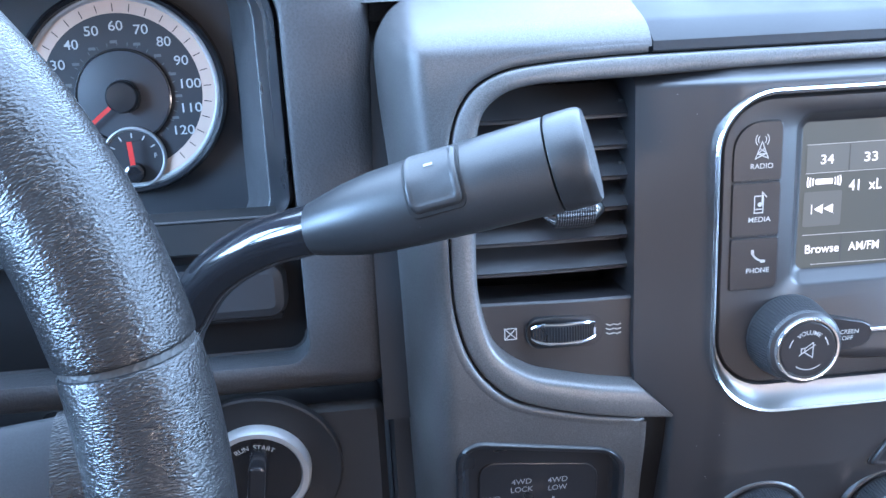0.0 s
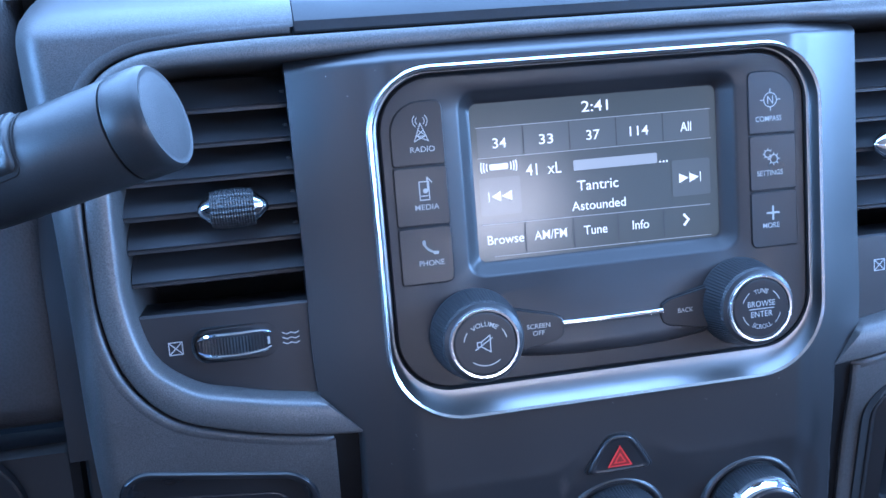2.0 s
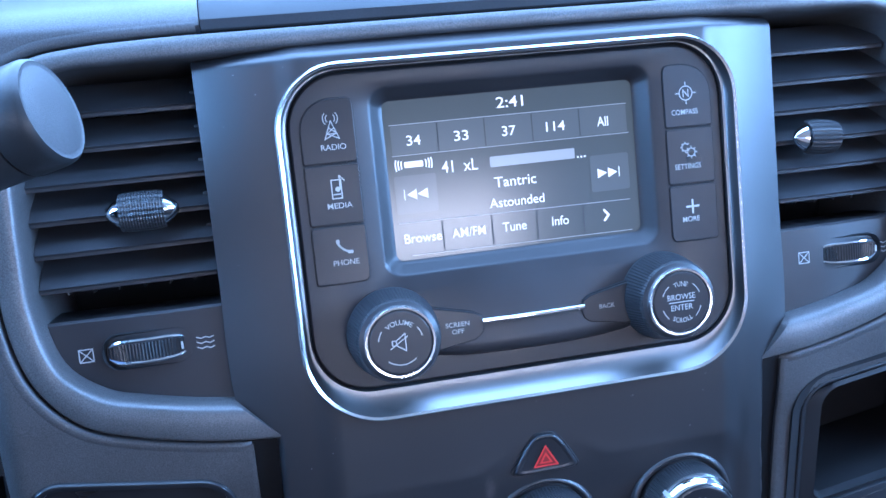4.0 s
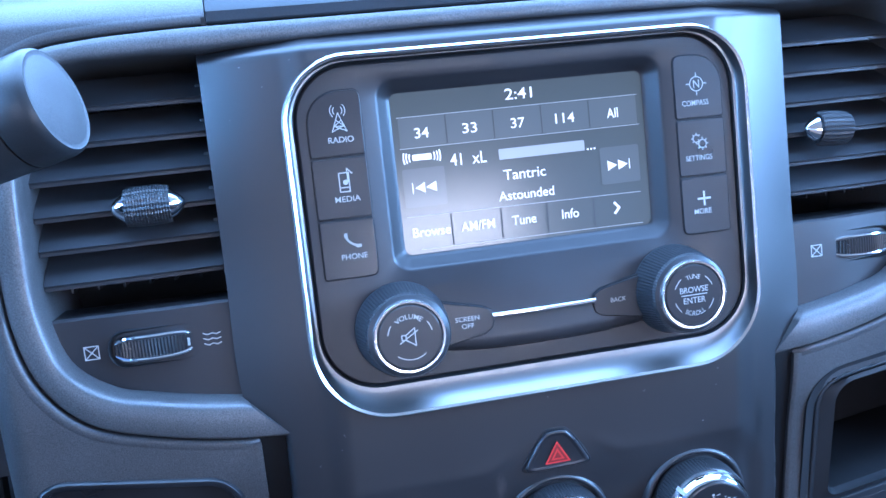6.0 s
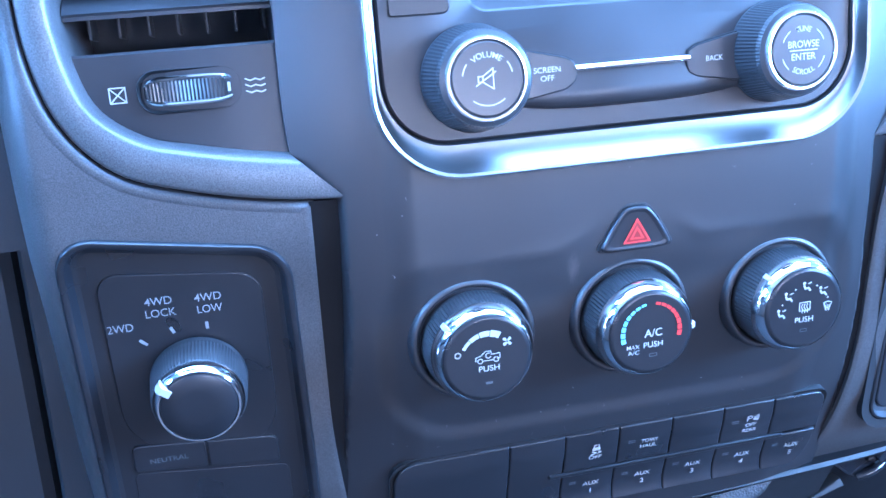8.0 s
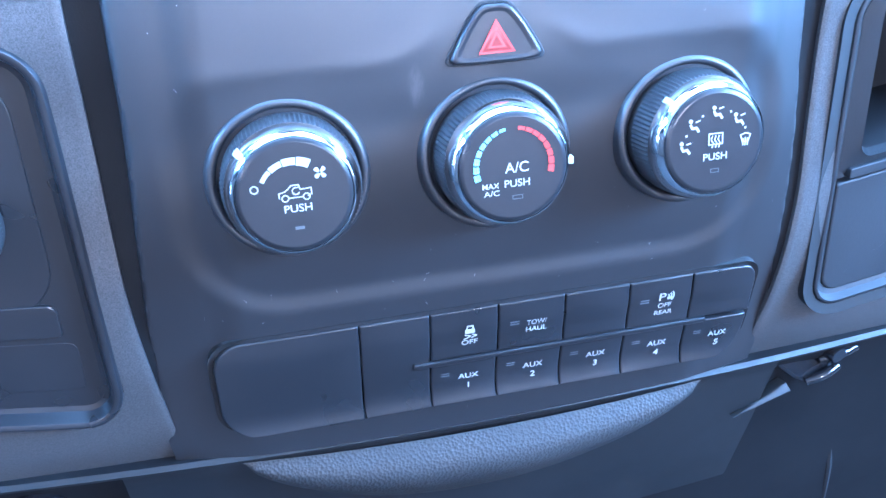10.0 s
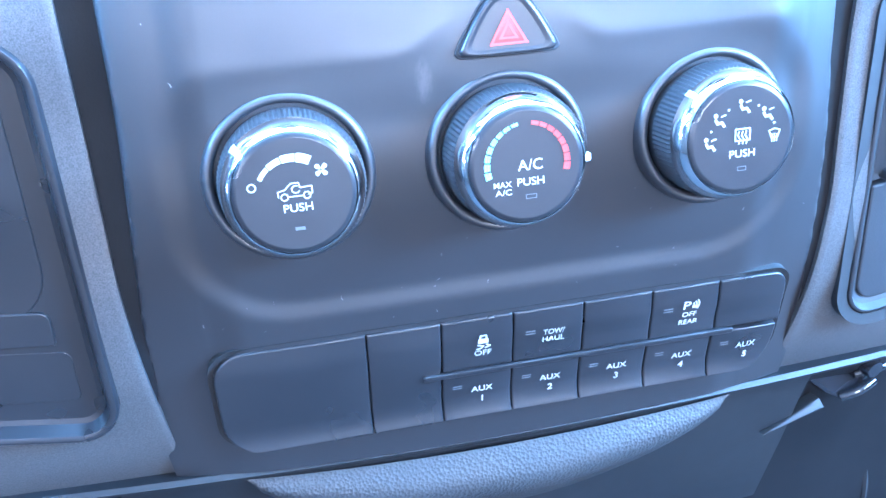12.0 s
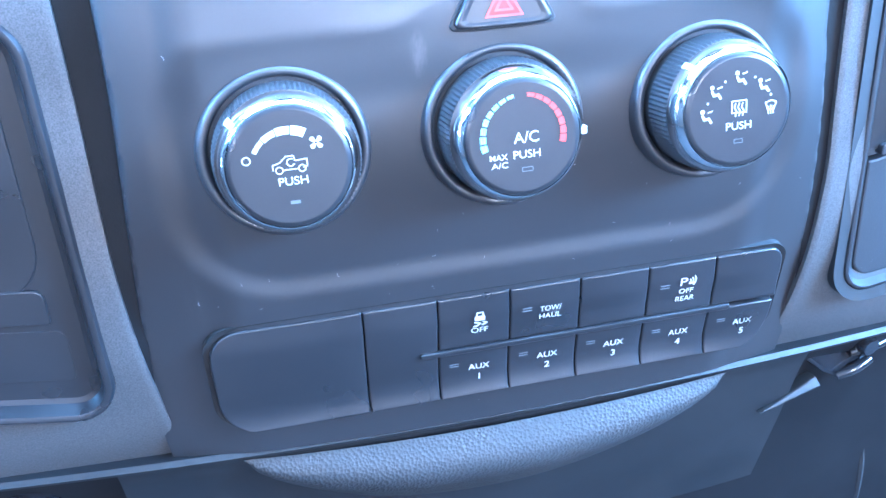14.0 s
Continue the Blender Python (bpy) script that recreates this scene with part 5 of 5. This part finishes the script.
def driver_dash():
    """The grained dash panel left of the fascia with the deep instrument opening and the column opening."""
    bm = bmesh.new()
    n = 10
    hole = rrect(-0.43, 0.0875, 0.1435, 0.0620, (0.030, 0.03, 0.006, 0.012), n)
    back = rrect(-0.44, 0.0815, 0.1220, 0.0720, (0.030, 0.03, 0.006, 0.012), n)
    outer = rrect(-0.50, 0.0665, 0.2555, 0.1385, 0.013, n)
    mouth = rrect(-0.43, 0.0485, 0.1435, 0.1010, (0.030, 0.03, 0.012, 0.012), n)

    def f(loop, y):
        # the lower part leans away under the dash
        return [(x, y + 0.22 * max(0.0, 0.012 - z), z) for x, z in loop]

    loft([f(outer, 0.080), f(outer, 0.0660), f(inset(outer, 0.0012), 0.0600), f(inset(outer, 0.0036), 0.0560), f(inset(outer, 0.0070), 0.0535), f(inset(outer, 0.0120), 0.0520), f(inset(mouth, -0.003), 0.053), f(inset(mouth, -0.0008), 0.0545), f(mouth, 0.058), f(inset(mouth, 0.0008), 0.072), f(inset(mouth, 0.008), 0.073)], bm=bm)
    loft([[(-0.75, 0.058, 0.204), (-0.25, 0.058, 0.204)], [(-0.75, 0.30, 0.26), (-0.25, 0.30, 0.26)]], closed=False, bm=bm)
    mid = between(inset(hole, 0.0022), back, 0.42)
    setting("hood_edge", loft([f(inset(hole, 0.0006), 0.0655), f(inset(hole, 0.0022), 0.060), f(inset(hole, 0.0030), 0.061), f(mid, 0.098)]), BUTTON, "dark inner edge of the instrument hood", "dash panel")
    setting("instrument_hood", loft([f(inset(mid, -0.002), 0.0965), f(inset(mid, 0.0006), 0.098), f(back, 0.150), f(back, 0.156)]), SOFT, "grained hood lining around the instruments", "dash panel")
    bar = rrect(-0.43, 0.0190, 0.1415, 0.0090, 0.002, n)
    setting("column_bar", loft([f(bar, 0.085), f(bar, 0.0620), f(inset(bar, 0.0015), 0.0605)], cap_last=True), GROOVE, "dark bar between instruments and steering column", "dash panel")
    # the hood's flank rises behind the fascia's top edge
    flank = [[(x, 0.078 + 0.32 * max(0.0, x + 0.235) + 0.14 * (z - 0.118) + 0.02 * ease(0.17, 0.21, z), z) for x in [-0.2650 + 0.0120 * i for i in range(12)]] for z in [0.112 + 0.008 * j for j in range(13)]]
    setting("hood_flank", loft(flank, closed=False), SOFT, "grained vinyl flank of the instrument hood", "dashboard")
    return setting("driver_dash_panel", bm, SOFT, "dark grained driver side dash panel with instrument and column openings", "dashboard", angle=40)


driver_dash()
setting("dash_reveal", loft([[(-0.2500, y, z), (-0.2440, y, z), (-0.2300, y + 0.001, z)] for z, y in ((-0.088, 0.066), (0.0, 0.066), (0.06, 0.066), (0.095, 0.067), (0.128, 0.083))], closed=False), TOPCAP, "dark plastic reveal between driver panel and fascia", "dash trim")
setting("column_plate", loft([[(-0.58, 0.0872, -0.056), (-0.284, 0.0872, -0.056)], [(-0.58, 0.0720, 0.012), (-0.284, 0.0720, 0.012)]], closed=False), UNDER, "flat dark plate around the steering column", "dash panel")
bolster = rrect(-0.50, -0.166, 0.2500, 0.0830, 0.006, 6)
end = rrect(-0.2392, -0.166, 0.0076, 0.0830, 0.003, 6)
setting("bolster_end", loft([[(x, 0.110, z) for x, z in end], [(x, 0.082, z) for x, z in end], [(x, 0.0790, z) for x, z in inset(end, 0.002)]], cap_last=True), TOPCAP, "narrow slate plastic end piece of the knee bolster", "dash panel")
setting("knee_bolster", loft([[(x, 0.110, z) for x, z in bolster], [(x, 0.084, z) for x, z in bolster], [(x, 0.0800, z) for x, z in inset(bolster, 0.004)]], cap_last=True), TOPCAP, "smooth slate plastic knee bolster below the column", "dash panel")
ic = thing("instrument_cluster", upright(-0.3795, 0.150, 0.085) @ Matrix.Scale(0.97, 4), "dark instrument cluster with cream-banded speedometer", "instrument cluster")
part("backplate", patch(rrect(-0.045, -0.005, 0.170, 0.085, 0.01, 6), -0.001), DIAL, ic, "black cluster face")
part("bezel", lathe([(0.0585, -0.001), (0.0580, 0.008), (0.0565, 0.0095), (0.0545, 0.0080), (0.0535, 0.003)], 96, close=False), GLOSS, ic, "gloss black bezel")
part("silver_ring", lathe([(0.0542, 0.002), (0.0537, 0.0054), (0.0524, 0.0058), (0.0512, 0.0040)], 96, close=False), RINGPAINT, ic, "satin silver ring")
part("band", lathe([(0.0515, 0.0036), (0.0440, 0.0034)], 96, close=False), CREAM, ic, "cream scale band")
part("dial", lathe([(0.0442, 0.0032), (0.001, 0.0030)], 96), DIAL, ic)
part("inner_dial", lathe([(0.0262, 0.0032), (0.0256, 0.0046), (0.0246, 0.0050), (0.002, 0.0050)], 72), DIALMID, ic, "dark grey inner disc", at=pose(0, -0.0020, 0))
for k in range(13):
    a = radians(213.2 - 20.65 * k)
    if k > 0:
        lettering(str(10 * k), ic, 0.0384 * math.cos(a), 0.0384 * math.sin(a) - 0.0012, 0.0040, 0.0052, PRINT, 0.0078 if k < 10 else 0.0112)
part("minor_ticks", strokes([[(0.0452 * math.cos(radians(222 - 11 * k)), 0.0452 * math.sin(radians(222 - 11 * k))), (0.0492 * math.cos(radians(222 - 11 * k)), 0.0492 * math.sin(radians(222 - 11 * k)))] for k in range(26)], 0.0005, 0.0040), GROOVE, ic)
part("inner_ticks", strokes([[(0.0284 * math.cos(radians(222 - 11 * k)), 0.0284 * math.sin(radians(222 - 11 * k))), (0.0300 * math.cos(radians(222 - 11 * k)), 0.0300 * math.sin(radians(222 - 11 * k)))] for k in range(26)], 0.0004, 0.0040), GREYPRINT, ic, at=pose(0, -0.0020, 0))
for k in range(1, 11):
    a = radians(213.2 - 24.0 * k)
    part("speed_mark", patch(rrect(0.0305 * math.cos(a), 0.0305 * math.sin(a) - 0.002, 0.0020, 0.0008, 0.0003, 2), 0.0042), GREYPRINT, ic)
part("dial_ring", lathe([(0.0270, 0.0034), (0.0267, 0.0052), (0.0258, 0.0054), (0.0254, 0.0048)], 72, close=False), GLOSS, ic, at=pose(0, -0.0020, 0))
part("needle", strokes([[(-0.008, -0.006), (-0.024, -0.0185)]], 0.0024, 0.0085), RED, ic, "red needle", at=pose(0, -0.0020, 0))
part("hub", lathe([(0.0095, 0.005), (0.0092, 0.0100), (0.0080, 0.0112), (0.002, 0.0116)], 40), BUTTON, ic, "black hub", at=pose(0, -0.0020, 0))
fuel = part("fuel_gauge", lathe([(0.0190, 0.004), (0.0188, 0.0062), (0.0178, 0.0068), (0.0168, 0.0056)], 56, close=False), RINGPAINT, ic, "silver ring of the fuel gauge", at=pose(0.0015, -0.0375, 0) @ Matrix.Scale(0.96, 4))
part("fuel_dial", lathe([(0.0170, 0.0056), (0.001, 0.0056)], 48), DIAL, fuel)
part("fuel_needle", strokes([[(0.0, -0.007), (-0.0008, 0.0095)]], 0.0030, 0.0110), RED, fuel, "red needle")
part("fuel_hub", lathe([(0.0058, 0.0056), (0.0055, 0.0108), (0.004, 0.0115)], 30), GLOSS, fuel, at=pose(0, -0.0085, 0))
part("fuel_ticks", strokes([[(0.0125 * math.cos(radians(a)), 0.0125 * math.sin(radians(a))), (0.0148 * math.cos(radians(a)), 0.0148 * math.sin(radians(a)))] for a in (150, 120, 90, 60, 30)], 0.0008, 0.0062), PRINT, fuel)
lettering("E", fuel, -0.0128, 0.001, 0.0062, 0.003, PRINT)
lettering("F", fuel, 0.0128, 0.001, 0.0062, 0.003, PRINT)

ig = thing("ignition_switch", upright(-0.3200, 0.0785, -0.116, 8) @ Matrix.Scale(1.15, 4), "round ignition switch with a silver ring", "ignition switch")
part("surround", lathe([(0.0400, -0.002), (0.0398, 0.0016), (0.0388, 0.0022), (0.0375, 0.0018), (0.0330, 0.0006), (0.0245, 0.0002)], 72, close=False), DARK, ig, "dark dished surround")
part("ring", lathe([(0.0250, 0.0), (0.0248, 0.005), (0.0238, 0.0066), (0.0212, 0.0062), (0.0200, 0.004)], 72, close=False), RINGPAINT, ig, "light grey painted ring")
part("face", lathe([(0.0203, 0.0046), (0.0100, 0.0040), (0.002, 0.0040)], 56), GLOSS, ig, "black face")
part("key_grip", plate(rrect(0, 0, 0.0042, 0.0150, 0.003, 5), 0.004, 0.020, 0.0015), GLOSS, ig, at=pose(0, 0, 0, 0, 0, -8))
lettering("RUN  START", ig, 0, 0, 0.0052, 0.0024, PRINT, 0.0190, bend=0.0158)
cover = thing("column_cover", pose(0, 0, 0, 90), "slate grey column shroud cap beside the shifter stalk", "column cover")
part("cap", plate(rrect(-0.335, -0.012, 0.040, 0.0150, 0.009, 6), -0.079, -0.066, 0.006), TOPCAP, cover)
part("lower_edge", plate(rrect(-0.335, -0.0262, 0.037, 0.0022, 0.0018, 4), -0.080, -0.070, 0.001), UNDER, cover, "dark lower edge")

# the plain panel that carries the dash on to the passenger side
pdash = rrect(0.50, -0.060, 0.252, 0.186, 0.008, 6)
setting("passenger_dash_panel", loft([[(x, 0.14, z) for x, z in pdash], [(x, 0.070, z) for x, z in pdash], [(x, 0.064, z) for x, z in inset(pdash, 0.006)]], cap_last=True), SOFT, "dark grained passenger side dash panel", "dashboard")

# ---- column shifter ----
sh = thing("column_shifter", Matrix(), "black column shift lever with a grip, side switch and end cap", "gear lever")
part("stalk", tube([(-0.262, -0.0335, 0.0443), (-0.276, -0.0287, 0.0405), (-0.298, -0.018, 0.0330), (-0.319, -0.005, 0.0185), (-0.3335, 0.010, -0.002), (-0.3420, 0.026, -0.018), (-0.3575, 0.044, -0.040), (-0.3760, 0.060, -0.062), (-0.4000, 0.078, -0.080), (-0.430, 0.100, -0.092)], 0.0102, 24, 8), GLOSS, sh, "gloss black bent steel stalk")
A, B = Vector((-0.2761, -0.0290, 0.0402)), Vector((-0.1726, -0.0625, 0.0688))
axis = (B - A).normalized()
GRIP_M = Matrix.Translation(A) @ axis.to_track_quat("Z", "Y").to_matrix().to_4x4()
LEN = (B - A).length


def grip_ring(r, z, n=48):
    return [(r * math.cos(2 * math.pi * i / n), r * math.sin(2 * math.pi * i / n), z) for i in range(n)]


body = part("grip", loft([grip_ring(r, s * LEN) for s, r in ((-0.01, 0.0080), (0.0, 0.0098), (0.02, 0.0106), (0.08, 0.0122), (0.16, 0.0142), (0.26, 0.0158), (0.40, 0.0166), (0.60, 0.0173), (0.868, 0.0178), (0.874, 0.0176), (0.877, 0.0166))], cap_first=True, cap_last=True), GRIP, sh, "satin black moulded grip", at=GRIP_M)
part("end_cap", loft([grip_ring(r, s * LEN) for s, r in ((0.879, 0.0166), (0.882, 0.0178), (0.890, 0.0181), (0.972, 0.0181), (0.990, 0.0176), (1.000, 0.0166))], cap_last=False), GRIP, sh, at=GRIP_M)
part("end_disc", loft([grip_ring(r, z) for r, z in ((0.0166, LEN), (0.0152, LEN - 0.0004), (0.0146, LEN - 0.0002), (0.006, LEN + 0.0004))], cap_last=True), DISC, sh, "grey grained end disc", at=GRIP_M)
# rocker switch on the grip's cabin side
face = (Vector((0, -1, 0.75)) - axis * Vector((0, -1, 0.75)).dot(axis)).normalized()
sw = Matrix((axis, axis.cross(face) * -1, face)).transposed().to_4x4()
sw.translation = A + axis * (0.503 * LEN) + face * 0.0152


if sw.to_3x3().determinant() < 0:
    sw = sw @ Matrix.Diagonal((1, -1, 1, 1))


def wrapped(rings, dish=0.0):
    """Stacked rounded rectangles bent round the grip, the top one hollowed."""
    bm = loft([lift(rrect(0, 0, hx, hy, r, 6), z) for hx, hy, r, z in rings], cap_last=True)
    for i in range(1, 24):
        bmesh.ops.bisect_plane(bm, geom=bm.verts[:] + bm.edges[:] + bm.faces[:], plane_co=(0, -0.0132 + 0.0264 * i / 24, 0), plane_no=(0, 1, 0))
    for i in range(1, 12):
        bmesh.ops.bisect_plane(bm, geom=bm.verts[:] + bm.edges[:] + bm.faces[:], plane_co=(-0.0112 + 0.0224 * i / 12, 0, 0), plane_no=(1, 0, 0))
    bmesh.ops.triangulate(bm, faces=[f for f in bm.faces if len(f.verts) > 4])
    hx, hy, r, top = rings[-1]
    for v in bm.verts:
        if v.co.z > top - 1e-6:
            v.co.z -= dish * max(0.0, 1 - (v.co.x / hx) ** 2) * max(0.0, 1 - (v.co.y / hy) ** 2)
        v.co.z += math.sqrt(0.017 ** 2 - v.co.y ** 2) - 0.017
    return bm


part("switch_gap", wrapped(((0.0110, 0.0126, 0.0030, -0.002), (0.0110, 0.0126, 0.0030, 0.0026))), GROOVE, sh, at=sw)
switch = part("rocker_switch", wrapped(((0.0100, 0.0116, 0.0030, 0.0), (0.0100, 0.0116, 0.0030, 0.0036), (0.0096, 0.0112, 0.0028, 0.0044), (0.0086, 0.0102, 0.0022, 0.0047), (0.0076, 0.0092, 0.0016, 0.0041)), 0.0006), GRIP, sh, "square rocker switch", at=sw, angle=50)
part("switch_mark", strokes([[(-0.0014, 0.0040), (0.0014, 0.0040)]], 0.0009, 0.0038), PRINT, sh, at=sw)

# ---- steering wheel ----
WHEEL = pose(-0.5, -0.178, 0.0, 90 - 14, 0, 0)
wheel = thing("steering_wheel", WHEEL, "black leather-wrapped steering wheel", "steering wheel")


def rim_piece(a0, a1, r=0.0172):
    loops = []
    n = max(6, int(abs(a1 - a0) / 2))
    ends = ((0.0, 0.0024), (0.07, 0.0011), (0.20, 0.0004), (0.45, 0.0001))
    turns = [(a0 + e, t) for e, t in ends] + [(a0 + (a1 - a0) * i / n, 0.0) for i in range(1, n)] + [(a1 - e, t) for e, t in ends[::-1]]
    for a, tight in turns:
        a = radians(a)
        near = 1.0 if -8 < math.degrees(a) < 33 or math.degrees(a) > 352 else 0.0
        row = []
        for k in range(28):
            b = 2 * math.pi * k / 28
            # the stitched seam bows towards the driver
            turn = a - radians(near * (0.95 * math.sin(b) + 0.4 * math.cos(b)))
            row.append(((0.190 + (r - tight) * math.cos(b)) * math.cos(turn), (0.190 + (r - tight) * math.cos(b)) * math.sin(turn), 1.08 * (r - tight) * math.sin(b)))
        loops.append(row)
    return loft(loops, cap_first=True, cap_last=True)


part("rim_leather", rim_piece(14.65, 166.85), LEATHER, wheel, "upper leather rim section")
part("rim_leather", rim_piece(167.2, 374.35), LEATHER, wheel, "lower leather rim section")
part("rim_seam", rim_piece(13.0, 16.0, 0.0162), PADMAT, wheel)
part("hub_pad", plate(rrect(0, -0.005, 0.085, 0.075, 0.04, 8), -0.035, 0.01, 0.012), TOPCAP, wheel, "slate plastic hub pad")
for s in (-1, 1):
    part("spoke", loft([[(s * (0.075 + 0.092 * i / 10), -0.004 + 0.015 * i / 10 + (0.027 - 0.005 * i / 10) * math.cos(b), -0.004 + 0.010 * math.sin(b)) for b in [2 * math.pi * k / 24 for k in range(24)]] for i in range(11)], cap_first=True, cap_last=True), TOPCAP, wheel, "slate plastic spoke")
    part("spoke_leather", loft([[(s * (0.1655 + 0.022 * i / 5), 0.0112 + 0.0008 * i + (0.0226 + 0.0004 * i * i / 5) * math.cos(b), -0.004 + 0.0108 * math.sin(b)) for b in [2 * math.pi * k / 24 for k in range(24)]] for i in range(6)], cap_first=True, cap_last=True), LEATHER, wheel, "leather-wrapped spoke end")
part("column", lathe([(0.045, -0.22), (0.045, -0.04), (0.03, -0.03)], 40), DARK, wheel, "dark steering column shroud")

# ---- the cab around ----


def slab(name, corners, mat, label, category, thick=0.02):
    """A plain lining panel from its corners, given thickness."""
    pts = [Vector(c) for c in corners]
    nrm = (pts[1] - pts[0]).cross(pts[2] - pts[0]).normalized() * thick
    bm = loft([[tuple(p) for p in pts], [tuple(p + nrm) for p in pts]], cap_first=True, cap_last=True)
    ob = new(name, finish(bm, name, mat))
    return tagged(ob, label, category, kind="structure")


slab("ceiling", [(-0.85, -1.6, 0.68), (0.85, -1.6, 0.68), (0.85, -0.21, 0.67), (-0.85, -0.21, 0.67)], HEADLINER, "beige cloth headliner of the cab", "ceiling")
slab("floor", [(-1.0, -1.6, -0.62), (1.0, -1.6, -0.62), (1.0, 0.6, -0.62), (-1.0, 0.6, -0.62)], CARPET, "black carpeted cab floor", "floor")
for name, s in (("wall_left", -1), ("wall_right", 1)):
    slab(name, [(1.0 * s, -1.6, -0.62), (1.0 * s, 0.6, -0.62), (1.0 * s, 0.6, 0.10), (1.0 * s, -1.6, 0.10)], DOORCARD, "charcoal plastic door lining below the window", "wall")
    # short pillar: the unseen side opening ahead of it is assumed for the fill lamps
    slab(name.replace("wall", "rear_pillar"), [(1.0 * s, -1.6, 0.10), (1.0 * s, -1.44, 0.10), (0.85 * s, -1.44, 0.68), (0.85 * s, -1.6, 0.68)], HEADLINER, "beige lined rear pillar", "wall")
    slab(name.replace("wall", "door_pillar"), [(1.0 * s, -0.92, 0.10), (1.0 * s, -0.80, 0.10), (0.85 * s, -0.80, 0.68), (0.85 * s, -0.92, 0.68)], HEADLINER, "beige lined door pillar", "wall")
slab("wall_rear", [(-1.0, -1.6, -0.62), (1.0, -1.6, -0.62), (1.0, -1.6, 0.24), (-1.0, -1.6, 0.24)], CABIN, "brown-grey cloth rear wall of the cab", "wall")
slab("wall_rear_header", [(-1.0, -1.6, 0.47), (1.0, -1.6, 0.47), (1.0, -1.6, 0.68), (-1.0, -1.6, 0.68)], HEADLINER, "beige header above the rear window", "wall")
slab("firewall", [(-1.0, 0.6, -0.62), (1.0, 0.6, -0.62), (1.0, 0.6, 0.14), (-1.0, 0.6, 0.14)], DARK, "dark bulkhead behind the dash", "wall")
